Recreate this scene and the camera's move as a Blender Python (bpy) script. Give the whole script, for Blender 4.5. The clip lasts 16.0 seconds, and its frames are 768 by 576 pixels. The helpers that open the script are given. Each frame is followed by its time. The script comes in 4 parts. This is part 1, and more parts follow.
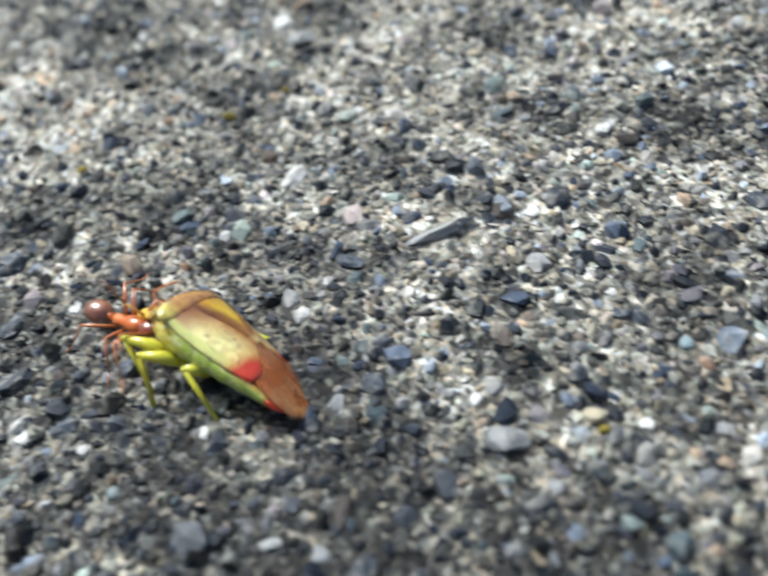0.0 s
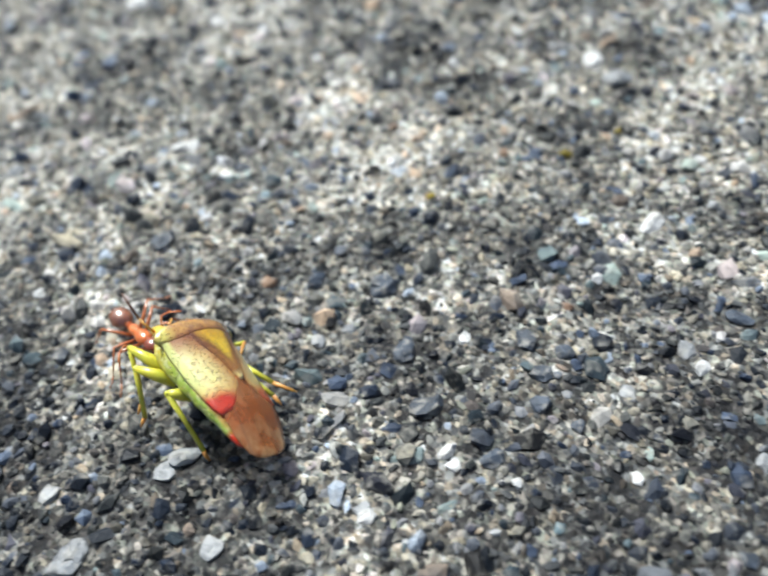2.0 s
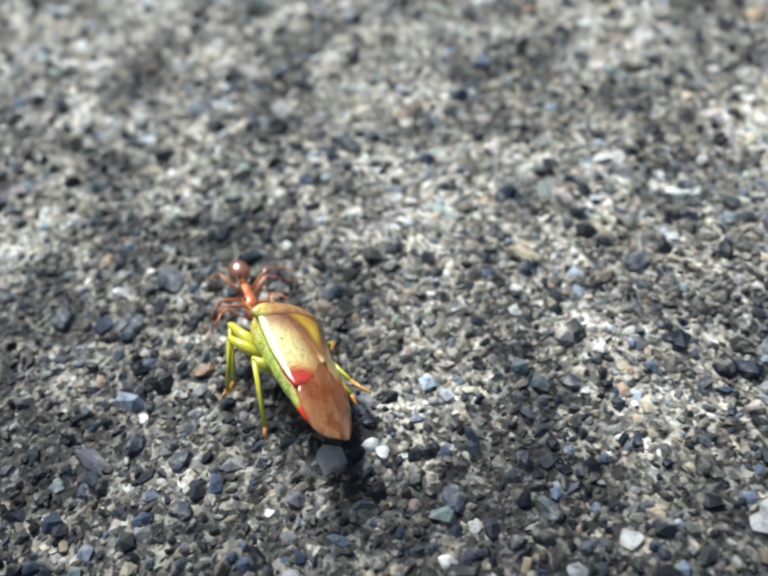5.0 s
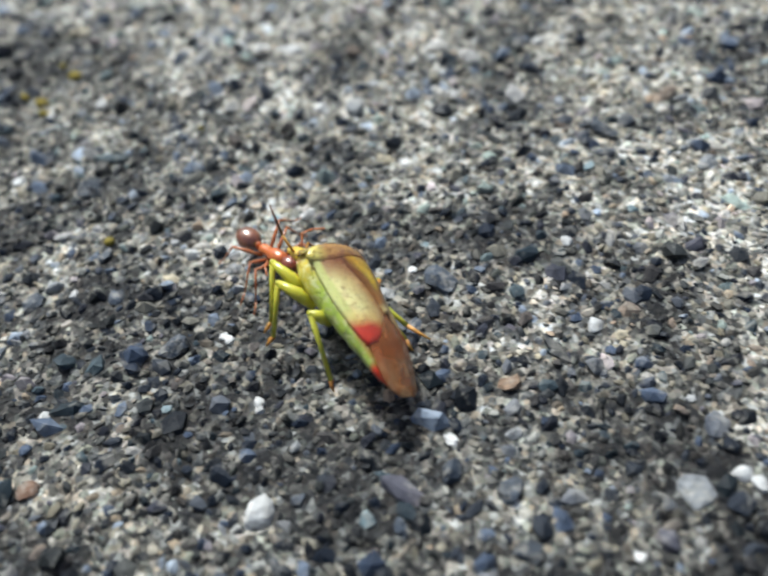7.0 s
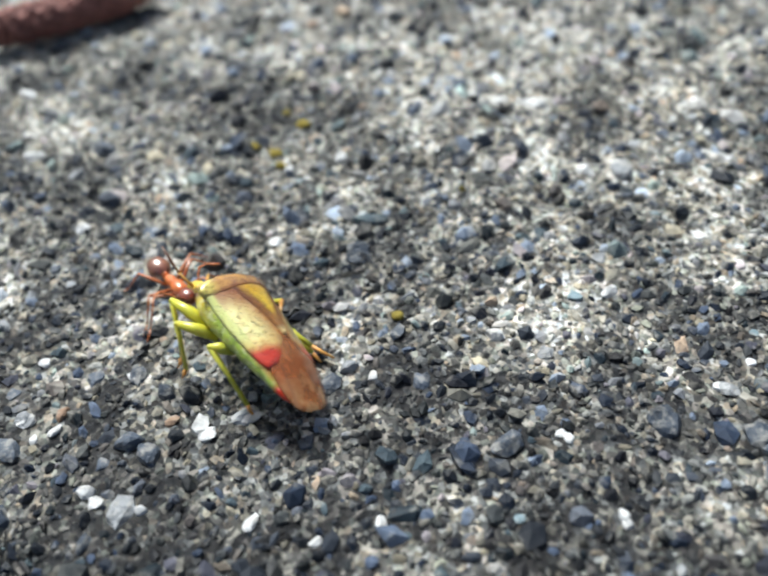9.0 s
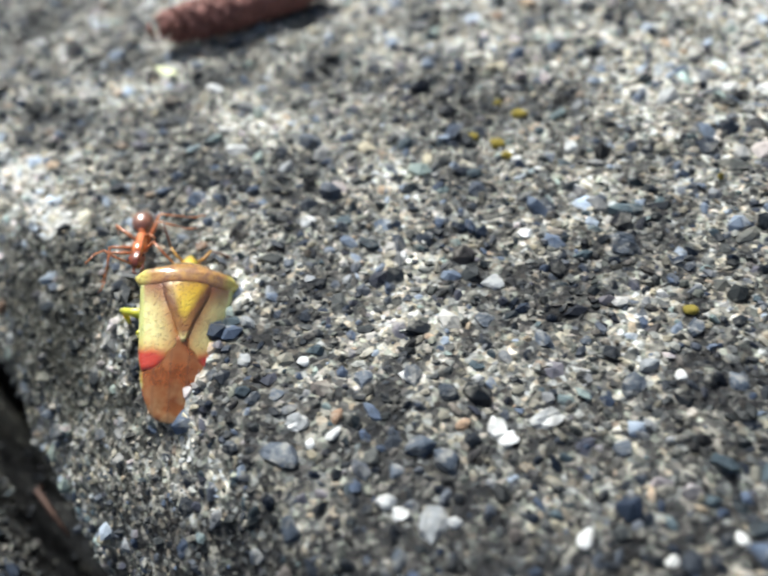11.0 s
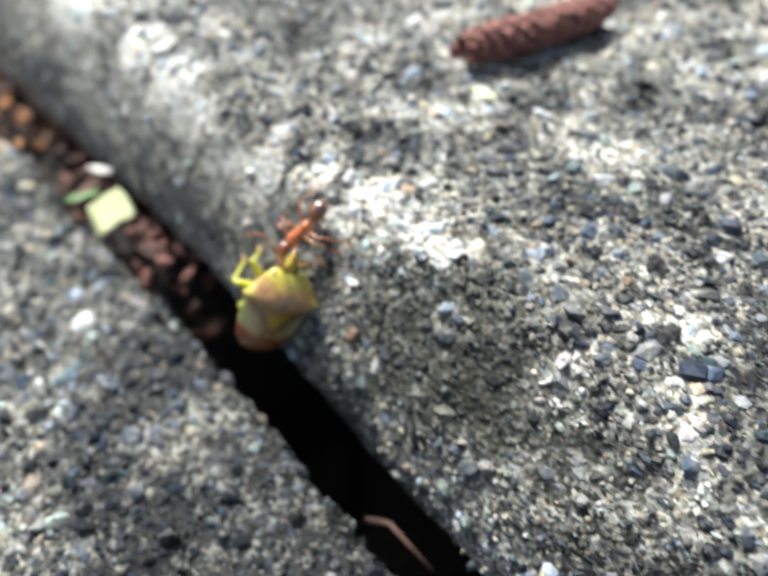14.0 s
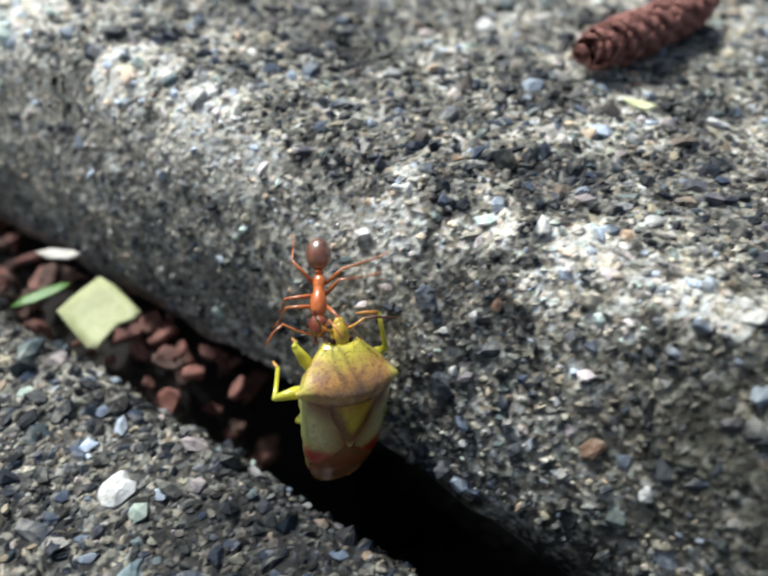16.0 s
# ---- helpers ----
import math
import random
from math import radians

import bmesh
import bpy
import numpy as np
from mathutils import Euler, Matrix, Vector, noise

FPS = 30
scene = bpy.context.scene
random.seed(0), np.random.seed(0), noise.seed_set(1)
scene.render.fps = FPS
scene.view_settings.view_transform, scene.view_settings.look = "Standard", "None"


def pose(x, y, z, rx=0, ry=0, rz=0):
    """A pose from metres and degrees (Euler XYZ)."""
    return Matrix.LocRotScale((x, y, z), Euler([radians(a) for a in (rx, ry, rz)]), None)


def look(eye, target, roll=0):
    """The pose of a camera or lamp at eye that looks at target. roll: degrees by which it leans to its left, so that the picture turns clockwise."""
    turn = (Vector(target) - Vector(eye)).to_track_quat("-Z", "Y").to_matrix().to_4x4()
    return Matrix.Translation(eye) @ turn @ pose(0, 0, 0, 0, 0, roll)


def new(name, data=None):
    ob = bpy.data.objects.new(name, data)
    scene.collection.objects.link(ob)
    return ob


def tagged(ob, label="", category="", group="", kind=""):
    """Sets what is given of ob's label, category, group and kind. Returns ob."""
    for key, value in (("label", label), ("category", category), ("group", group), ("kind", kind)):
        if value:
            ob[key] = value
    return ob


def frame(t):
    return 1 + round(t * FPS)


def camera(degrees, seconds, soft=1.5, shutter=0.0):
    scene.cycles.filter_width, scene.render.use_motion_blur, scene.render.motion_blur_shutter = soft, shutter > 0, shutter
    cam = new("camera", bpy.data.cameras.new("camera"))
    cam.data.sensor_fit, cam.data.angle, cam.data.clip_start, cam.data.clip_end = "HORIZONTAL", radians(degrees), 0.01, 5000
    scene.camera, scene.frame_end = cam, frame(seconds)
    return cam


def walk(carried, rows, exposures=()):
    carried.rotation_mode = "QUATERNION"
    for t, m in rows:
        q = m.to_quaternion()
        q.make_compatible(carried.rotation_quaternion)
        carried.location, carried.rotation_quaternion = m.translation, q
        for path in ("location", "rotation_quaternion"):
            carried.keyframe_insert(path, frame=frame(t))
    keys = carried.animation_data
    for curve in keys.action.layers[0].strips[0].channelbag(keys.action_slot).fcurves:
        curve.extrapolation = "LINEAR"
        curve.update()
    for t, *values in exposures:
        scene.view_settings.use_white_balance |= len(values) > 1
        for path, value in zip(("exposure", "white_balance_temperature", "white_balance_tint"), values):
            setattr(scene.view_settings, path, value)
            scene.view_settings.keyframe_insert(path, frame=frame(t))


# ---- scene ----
cam = camera(57.5, 16.0, soft=2.3, shutter=0.4)
cam.data.dof.use_dof = True
cam.data.dof.focus_distance = 0.033
cam.data.dof.aperture_fstop = 30.0
# seconds, eye in cm, yaw, pitch and roll in degrees
PATH = [
    (0, -0.0021, 0.0687, 2.5983, 1.874, -52.073, -11.258),
    (0.5, -0.5454, 0.2477, 2.8976, 2.734, -53.197, -10.001),
    (1, -0.7809, 0.2893, 2.9768, 3.806, -52.959, -9.587),
    (1.5, -1.3388, 0.2381, 2.9857, 4.017, -52.673, -8.646),
    (2, -1.7766, 0.3375, 3.0770, 5.324, -52.848, -8.933),
    (2.5, -2.2385, 0.3747, 3.1909, 6.288, -53.091, -8.838),
    (3, -2.8509, 0.2563, 3.3940, 6.372, -52.951, -7.657),
    (3.5, -3.2792, 0.3230, 3.4706, 6.274, -52.956, -7.050),
    (4, -3.8005, 0.3061, 3.4858, 5.283, -53.637, -6.147),
    (4.2, -4.0047, 0.4363, 3.4589, 4.598, -53.808, -5.232),
    (6.3, -5.3154, 0.7627, 2.7420, 8.175, -51.534, -7.951),
    (6.5, -5.5703, 0.8104, 2.7863, 7.880, -51.558, -7.508),
    (7, -5.9605, 0.8501, 2.7731, 7.330, -51.477, -6.822),
    (7.5, -6.3885, 0.9845, 2.7619, 7.432, -51.521, -6.282),
    (8, -6.6513, 1.1128, 2.7258, 8.151, -51.062, -6.660),
    (8.5, -7.0195, 1.1937, 2.7940, 9.125, -50.780, -6.764),
    (9, -7.5168, 1.2248, 2.8657, 8.171, -50.243, -5.761),
    (9.2, -7.5326, 1.1950, 2.8347, 8.790, -49.794, -5.904),
    (11.3, -8.9419, 1.2258, 2.6079, 11.101, -47.913, -7.894),
    (11.5, -9.0457, 1.2556, 2.6904, 10.884, -47.989, -7.492),
    (12, -9.5428, 1.3395, 2.6848, 10.501, -48.225, -7.279),
    (12.5, -9.9778, 1.3015, 2.7286, 10.023, -48.107, -6.709),
    (13, -10.3511, 1.0834, 2.6667, 9.601, -48.181, -5.579),
    (13.5, -10.8386, 0.8931, 2.5569, 8.410, -48.208, -4.130),
    (14, -11.3296, 1.2120, 2.8659, 5.093, -48.459, -2.618),
    (14.5, -11.8972, 1.5062, 2.9683, 2.526, -48.304, -1.923),
    (15, -12.6010, 1.8815, 2.6373, -5.720, -47.118, 1.794),
    (15.5, -12.7440, 2.3963, 2.2727, -12.587, -45.380, 3.136),
    (16, -13.1486, 2.4726, 1.9975, -15.235, -44.969, 4.626),
]
# seconds, stops, kelvin and tint of the picture
EXPOSURES = [(0.0, 0.56, 5900, 3), (1.0, 0.54, 5900, 3), (2.0, 0.69, 5900, 3), (3.5, 0.7, 5900, 3), (6.5, 0.36, 5900, 3), (7.5, 0.42, 5900, 3), (9.0, 0.63, 5900, 3), (11.5, 0.83, 6040, 3), (13.5, 1.13, 6040, 3), (15.0, 0.85, 6040, 3), (16.0, 0.5, 6040, 3)]
walk(cam, [(t, pose(x * 0.01, y * 0.01, z * 0.01, 90 + pitch, 0, yaw) @ pose(0, 0, 0, 0, 0, roll)) for t, x, y, z, yaw, pitch, roll in PATH], EXPOSURES)
# Lengths below are given in centimetres (CM) and millimetres (MM).
CM, MM = 0.01, 0.001

# ---- world and light ----
SUN_AZ, SUN_EL = 120.0, 54.0          # degrees: direction towards the sun, from +x, and its height
world = bpy.data.worlds.new("sky")
scene.world = world
world.use_nodes = True
wn, wl = world.node_tree.nodes, world.node_tree.links
sky = wn.new("ShaderNodeTexSky")
sky.sky_type, sky.sun_disc = "NISHITA", False
sky.sun_elevation, sky.sun_rotation = radians(SUN_EL), radians(90 - SUN_AZ)
wl.new(sky.outputs[0], wn["Background"].inputs[0])
wn["Background"].inputs[1].default_value = 0.072
sky.dust_density, sky.air_density, sky.ozone_density = 7.0, 1.0, 1.0
sun_data = bpy.data.lights.new("sun", "SUN")
sun_data.energy, sun_data.angle, sun_data.color = 3.35, radians(7.0), (1.0, 0.973, 0.94)
sun = new("sun", sun_data)
sun_dir = Vector((math.cos(radians(SUN_AZ)) * math.cos(radians(SUN_EL)), math.sin(radians(SUN_AZ)) * math.cos(radians(SUN_EL)), math.sin(radians(SUN_EL))))
sun.matrix_world = look(sun_dir * 3, (0, 0, 0))


# ---- materials ----
class Nodes:
    """A material with short calls for its nodes."""

    def __init__(self, name, rough=0.7, metal=0.0):
        self.mat = bpy.data.materials.new(name)
        self.mat.use_nodes = True
        self.n, self.l = self.mat.node_tree.nodes, self.mat.node_tree.links
        self.bsdf = self.n["Principled BSDF"]
        self.set("Roughness", rough)
        self.set("Metallic", metal)

    def set(self, socket, value):
        if hasattr(value, "is_output"):
            self.l.new(value, self.bsdf.inputs[socket])
        else:
            self.bsdf.inputs[socket].default_value = value

    def add(self, kind, values=(), out=0, **props):
        node = self.n.new("ShaderNode" + kind)
        for key, value in props.items():
            put_property(node, key, value)
        for key, value in dict(values).items():
            if hasattr(value, "is_output"):
                self.l.new(value, node.inputs[key])
            else:
                node.inputs[key].default_value = value
        return node.outputs[out]

    def math(self, op, a, b=0.0, clamp=False):
        return self.add("Math", {0: a, 1: b}, operation=op, use_clamp=clamp)

    def mix(self, fac, a, b):
        node = self.n.new("ShaderNodeMix")
        node.data_type = "RGBA"
        for i, value in ((0, fac), (6, a), (7, b)):
            if hasattr(value, "is_output"):
                self.l.new(value, node.inputs[i])
            else:
                node.inputs[i].default_value = value if i == 0 else (*value, 1)
        return node.outputs[2]

    def noise(self, scale, detail=3.0, vec=None, rough=0.55):
        values = {"Scale": scale, "Detail": detail, "Roughness": rough}
        if vec is not None:
            values["Vector"] = vec
        return self.add("TexNoise", values)

    def ramp(self, fac, stops, mode="LINEAR"):
        node = self.n.new("ShaderNodeValToRGB")
        node.color_ramp.interpolation = mode
        e = node.color_ramp.elements
        while len(e) < len(stops):
            e.new(0.5)
        for item, (p, c) in zip(e, stops):
            item.position, item.color = p, (*c, 1)
        self.l.new(fac, node.inputs[0])
        return node.outputs[0]

    def step(self, value, lo, hi):
        return self.add("MapRange", {0: value, 1: lo, 2: hi, 3: 0.0, 4: 1.0})

    def bump(self, height, strength=0.4, distance=0.0002):
        self.set("Normal", self.add("Bump", {"Height": height, "Strength": strength, "Distance": distance}))


def put_property(node, key, value):
    if key == "operation":
        node.operation = value
    elif key == "use_clamp":
        node.use_clamp = value
    elif key == "feature":
        node.feature = value
    elif key == "bands_direction":
        node.bands_direction = value
    elif key == "distance":
        node.distance = value


# pale mortar and lime crust left on the slabs: centre x, y and radius in cm
CRUST = [(-13.3, 5.98, 0.26), (-13.13, 5.6, 0.22), (-12.97, 5.25, 0.22), (-12.72, 5.12, 0.2), (-12.5, 5, 0.22), (-12.05, 4.78, 0.16), (-11.75, 4.46, 0.2), (-11.54, 4.32, 0.2), (-11.32, 4.25, 0.16), (-11.2, 4.08, 0.12), (-10.62, 3.23, 0.2), (-14.5, 7.2, 0.4), (-2.98, 3.74, 0.12), (-13.7, 6.4, 0.25)]


# pale cement and dark grit, partly painted light and shade: x, y, radius in cm
PALER = [
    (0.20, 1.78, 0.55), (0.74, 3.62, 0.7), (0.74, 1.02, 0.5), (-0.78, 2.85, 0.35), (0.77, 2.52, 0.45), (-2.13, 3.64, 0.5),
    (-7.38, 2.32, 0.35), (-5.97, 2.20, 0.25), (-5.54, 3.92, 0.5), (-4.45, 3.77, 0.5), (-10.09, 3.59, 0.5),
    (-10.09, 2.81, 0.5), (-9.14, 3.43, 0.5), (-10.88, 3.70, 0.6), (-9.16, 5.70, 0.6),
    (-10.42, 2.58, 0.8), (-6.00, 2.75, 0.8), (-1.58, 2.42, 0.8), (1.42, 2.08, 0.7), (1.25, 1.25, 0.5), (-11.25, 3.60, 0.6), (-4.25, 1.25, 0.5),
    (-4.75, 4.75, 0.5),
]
DARKER = [
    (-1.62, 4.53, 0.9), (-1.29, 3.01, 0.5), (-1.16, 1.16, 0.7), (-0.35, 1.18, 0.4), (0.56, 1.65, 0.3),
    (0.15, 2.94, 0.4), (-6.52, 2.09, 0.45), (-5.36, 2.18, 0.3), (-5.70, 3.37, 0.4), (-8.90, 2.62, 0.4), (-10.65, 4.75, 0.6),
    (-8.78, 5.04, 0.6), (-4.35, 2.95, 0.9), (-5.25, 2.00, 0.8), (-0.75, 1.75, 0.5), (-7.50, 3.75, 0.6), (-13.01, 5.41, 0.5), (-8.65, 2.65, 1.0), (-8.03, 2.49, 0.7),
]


def crust_mask(m, pos):
    """0 to 1: how much of the pale crust lies at a place."""
    wobble = m.add("TexNoise", {"Vector": pos, "Scale": 420.0, "Detail": 3.0}, out=1)
    off = m.add("VectorMath", {0: wobble, 1: (0.5, 0.5, 0.5)}, operation="SUBTRACT")
    moved = m.add("VectorMath", {0: off, 1: (0.006, 0.006, 0.0)}, operation="MULTIPLY")
    place = m.add("VectorMath", {0: pos, 1: moved}, operation="ADD")
    flat = m.add("VectorMath", {0: place, 1: (1, 1, 0)}, operation="MULTIPLY")
    total = None
    for x, y, r in CRUST:
        away = m.add("VectorMath", {0: flat, 1: (x * CM, y * CM, 0)}, out=1, operation="DISTANCE")
        near = m.add("MapRange", {0: away, 1: r * CM * 0.75, 2: r * CM * 1.1, 3: 1.0, 4: 0.0})
        total = near if total is None else m.math("MAXIMUM", total, near)
    # it clings to the trodden top only, and is broken up
    split = m.n.new("ShaderNodeSeparateXYZ")
    m.l.new(pos, split.inputs[0])
    top = m.step(split.outputs[2], -0.004, -0.002)
    worn = m.step(m.noise(900.0, 3.0, pos), 0.3, 0.46)
    return m.math("MULTIPLY", m.math("MULTIPLY", total, top), worn)


def skin_light_mask(m, pos):
    """0 to 1: the fine cement skin on the cast edge face of a slab, also painted brighter."""
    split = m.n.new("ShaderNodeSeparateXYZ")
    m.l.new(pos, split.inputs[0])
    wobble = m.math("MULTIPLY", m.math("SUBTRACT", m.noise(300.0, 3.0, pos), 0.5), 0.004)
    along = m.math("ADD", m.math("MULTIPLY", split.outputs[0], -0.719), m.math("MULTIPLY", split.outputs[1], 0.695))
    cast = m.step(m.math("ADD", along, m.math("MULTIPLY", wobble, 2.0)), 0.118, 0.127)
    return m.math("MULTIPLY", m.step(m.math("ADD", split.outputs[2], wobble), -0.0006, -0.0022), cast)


def shoulder_shade_mask(m, pos):
    """0 to 1: shade painted olive-dark low on the worn shoulder of the high slab."""
    away = m.add("VectorMath", {0: pos, 1: (-0.1118, 0.0348, -0.0055)}, out=1, operation="DISTANCE")
    return m.step(m.math("ADD", away, m.math("MULTIPLY", m.math("SUBTRACT", m.noise(400.0, 4.0, pos), 0.5), 0.012)), 0.013, 0.004)


def low_end_shade_mask(m, pos):
    """0 to 1: shade painted over one end of the low slab."""
    split = m.n.new("ShaderNodeSeparateXYZ")
    m.l.new(pos, split.inputs[0])
    along = m.math("ADD", m.math("MULTIPLY", split.outputs[0], -0.719), m.math("MULTIPLY", split.outputs[1], 0.695))
    ragged_edge = m.math("MULTIPLY", m.math("SUBTRACT", m.noise(260.0, 4.0, pos), 0.5), 0.012)
    return m.step(m.math("ADD", along, ragged_edge), 0.117, 0.109)


def drift_mask(m, pos):
    """0 to 1: from dark grit and painted shade to pale cement and painted light."""
    wide = m.noise(60.0, 2.0, pos)
    near = m.noise(190.0, 3.0, pos, 0.6)
    total = m.math("ADD", m.math("MULTIPLY", wide, 0.4), m.math("MULTIPLY", near, 0.6))
    for spots, amount in ((PALER, 0.08), (DARKER, -0.09)):
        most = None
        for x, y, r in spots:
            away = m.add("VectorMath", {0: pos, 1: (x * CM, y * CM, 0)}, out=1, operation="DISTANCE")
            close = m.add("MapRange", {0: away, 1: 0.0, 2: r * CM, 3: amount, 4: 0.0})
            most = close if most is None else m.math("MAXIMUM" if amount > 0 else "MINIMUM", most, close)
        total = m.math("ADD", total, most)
    # shade painted in: darker towards the near side, paler away from it
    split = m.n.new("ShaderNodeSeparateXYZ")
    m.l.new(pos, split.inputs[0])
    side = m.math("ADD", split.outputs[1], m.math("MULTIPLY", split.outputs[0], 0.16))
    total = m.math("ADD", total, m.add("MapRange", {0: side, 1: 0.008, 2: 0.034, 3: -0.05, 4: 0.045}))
    return m.step(total, 0.375, 0.625)


def tints(m, seed):
    """A hue for each grain: slate blue, green-grey, purple-grey, brown, cream, or none."""
    turn = m.math("FRACT", m.math("MULTIPLY", seed, 37.7))
    return m.ramp(turn, [(0.0, (0.84, 1.0, 1.27)), (0.22, (1.0, 1.0, 1.0)), (0.45, (0.86, 1.06, 1.02)), (0.57, (1.1, 0.99, 1.04)), (0.68, (1.28, 1.0, 0.76)), (0.77, (1.12, 1.04, 0.82)), (0.9, (0.98, 1.0, 1.05))], "CONSTANT")


def tinted(m, col, tint, hue=1.0):
    node = m.n.new("ShaderNodeMix")
    node.data_type, node.blend_type = "RGBA", "MULTIPLY"
    node.inputs[0].default_value = hue
    m.l.new(col, node.inputs[6])
    m.l.new(tint, node.inputs[7])
    return node.outputs[2]


def aggregate_material(name, stops, spread, shift, dusting, hue=1.0):
    """Grains, each of its own stone, dusted with cement."""
    m = Nodes(name, 0.6)
    pos = m.add("NewGeometry", out=0)
    own = m.add("NewGeometry", out=8)
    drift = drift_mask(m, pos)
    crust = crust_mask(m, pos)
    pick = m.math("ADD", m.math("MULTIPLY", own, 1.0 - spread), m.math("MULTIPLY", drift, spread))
    pick = m.math("ADD", m.math("ADD", pick, shift), m.math("MULTIPLY", crust, 0.6), clamp=True)
    # shade painted on the low slab's grains towards one end
    if "shaded" in name:
        pick = m.math("SUBTRACT", pick, m.math("MULTIPLY", low_end_shade_mask(m, pos), 0.28), clamp=True)
    stone = tinted(m, m.ramp(pick, stops), tints(m, own), hue)
    grit = m.noise(3000.0, 4.0, pos)
    dust = m.step(m.math("ADD", m.noise(1100.0, 3.0, pos), m.math("MULTIPLY", m.math("ADD", crust, m.math("MULTIPLY", drift, 0.3)), 0.25)), 0.57, 0.7)
    col = m.mix(m.math("MULTIPLY", dust, dusting), stone, (0.5, 0.47, 0.4))
    col = m.mix(m.math("MULTIPLY", m.step(grit, 0.5, 0.7), 0.5), col, (0.02, 0.021, 0.024))
    # the shade painted on the high slab's shoulder
    col = m.mix(m.math("MULTIPLY", shoulder_shade_mask(m, pos), 0.42), col, (0.04, 0.039, 0.027))
    m.set("Base Color", col)
    m.set("Roughness", m.add("MapRange", {0: own, 1: 0.0, 2: 1.0, 3: 0.45, 4: 0.75}))
    m.set("Specular IOR Level", 0.22)
    m.bump(grit, 0.6, 0.00012)
    return m.mat


def cement_material(name, shift=0.0):
    """The weathered cement between the grains: beige, pitted, full of pale and dark sand, with dirt and painted shade
    in places.
    """
    m = Nodes(name, 0.7)
    pos = m.add("NewGeometry", out=0)
    crust = crust_mask(m, pos)
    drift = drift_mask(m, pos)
    fine = m.noise(2000.0, 5.0, pos, 0.65)
    cells = m.add("TexVoronoi", {"Vector": pos, "Scale": 3600.0}, out=1)
    big = m.add("TexVoronoi", {"Vector": pos, "Scale": 1500.0}, out=1)
    own = m.add("SeparateColor", {0: cells})
    pick = m.math("ADD", m.math("MULTIPLY", own, 0.45), m.math("ADD", m.math("MULTIPLY", m.add("SeparateColor", {0: big}), 0.3), shift))
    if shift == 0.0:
        # brightness painted on the cast face, which is turned from the sun
        drift = m.math("MAXIMUM", drift, m.math("MULTIPLY", skin_light_mask(m, pos), 0.75))
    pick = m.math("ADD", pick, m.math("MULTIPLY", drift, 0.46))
    pick = m.math("ADD", pick, m.math("MULTIPLY", crust, 0.4), clamp=True)
    # shade painted on the low slab's cement towards one end
    if "shaded" in name:
        pick = m.math("SUBTRACT", pick, m.math("MULTIPLY", low_end_shade_mask(m, pos), 0.3), clamp=True)
    col = m.ramp(pick, [(0.15, (0.006, 0.006, 0.007)), (0.38, (0.022, 0.021, 0.02)), (0.56, (0.1, 0.096, 0.086)), (0.72, (0.255, 0.24, 0.2)), (0.88, (0.45, 0.42, 0.355)), (1.0, (0.74, 0.71, 0.64))])
    col = tinted(m, col, tints(m, own), 0.4)
    col = m.mix(m.math("MULTIPLY", m.step(fine, 0.48, 0.66), 0.6), col, (0.026, 0.025, 0.024))
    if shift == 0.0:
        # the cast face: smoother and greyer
        col = m.mix(m.math("MULTIPLY", skin_light_mask(m, pos), 0.35), col, m.mix(m.step(m.noise(500.0, 4.0, pos), 0.35, 0.65), (0.1, 0.098, 0.09), (0.36, 0.34, 0.295)))
    if shift == 0.0:
        # the same painted shade on the shoulder's cement
        col = m.mix(m.math("MULTIPLY", shoulder_shade_mask(m, pos), 0.5), col, (0.042, 0.04, 0.026))
    m.set("Base Color", col)
    m.set("Specular IOR Level", 0.25)
    m.bump(m.math("ADD", fine, m.add("TexVoronoi", {"Vector": pos, "Scale": 2300.0})), 0.7, 0.0002)
    return m.mat


def stone_material(name, dark, light, rough=0.6, vein=0.0):
    """One sort of pebble; each pebble differs a little."""
    m = Nodes(name, rough)
    pos = m.add("TexCoord", out=3)
    own = m.add("ObjectInfo", out=5)
    grain = m.noise(0.9, 4.0, pos)
    col = m.mix(m.math("ADD", m.math("MULTIPLY", own, 0.6), m.math("MULTIPLY", m.math("SUBTRACT", grain, 0.3), 0.6), clamp=True), dark, light)
    geo = m.add("NewGeometry", out=0)
    speck = m.step(m.noise(2100.0, 4.0, geo), 0.5, 0.64)
    col = m.mix(m.math("MULTIPLY", speck, 0.45), col, (0.4, 0.375, 0.32))
    col = m.mix(m.math("MULTIPLY", m.step(m.noise(1300.0, 4.0, geo), 0.5, 0.66), 0.6), col, tuple(c * 0.35 for c in dark))
    m.set("Base Color", col)
    m.bump(m.noise(2600.0, 4.0, geo), 0.8, 0.0002)
    return m.mat


STONES = [(0.0, (0.006, 0.007, 0.009)), (0.31, (0.012, 0.015, 0.02)), (0.48, (0.032, 0.038, 0.05)), (0.6, (0.085, 0.093, 0.11)),
          (0.71, (0.21, 0.21, 0.21)), (0.81, (0.43, 0.405, 0.365)), (1.0, (0.88, 0.865, 0.835))]
SANDS = [(0.0, (0.01, 0.011, 0.012)), (0.3, (0.026, 0.026, 0.026)), (0.5, (0.11, 0.104, 0.09)), (0.68, (0.285, 0.26, 0.205)),
         (0.86, (0.53, 0.485, 0.39)), (1.0, (0.79, 0.755, 0.68))]
MAT_GRAIN = aggregate_material("aggregate", STONES, 0.35, -0.02, 0.32)
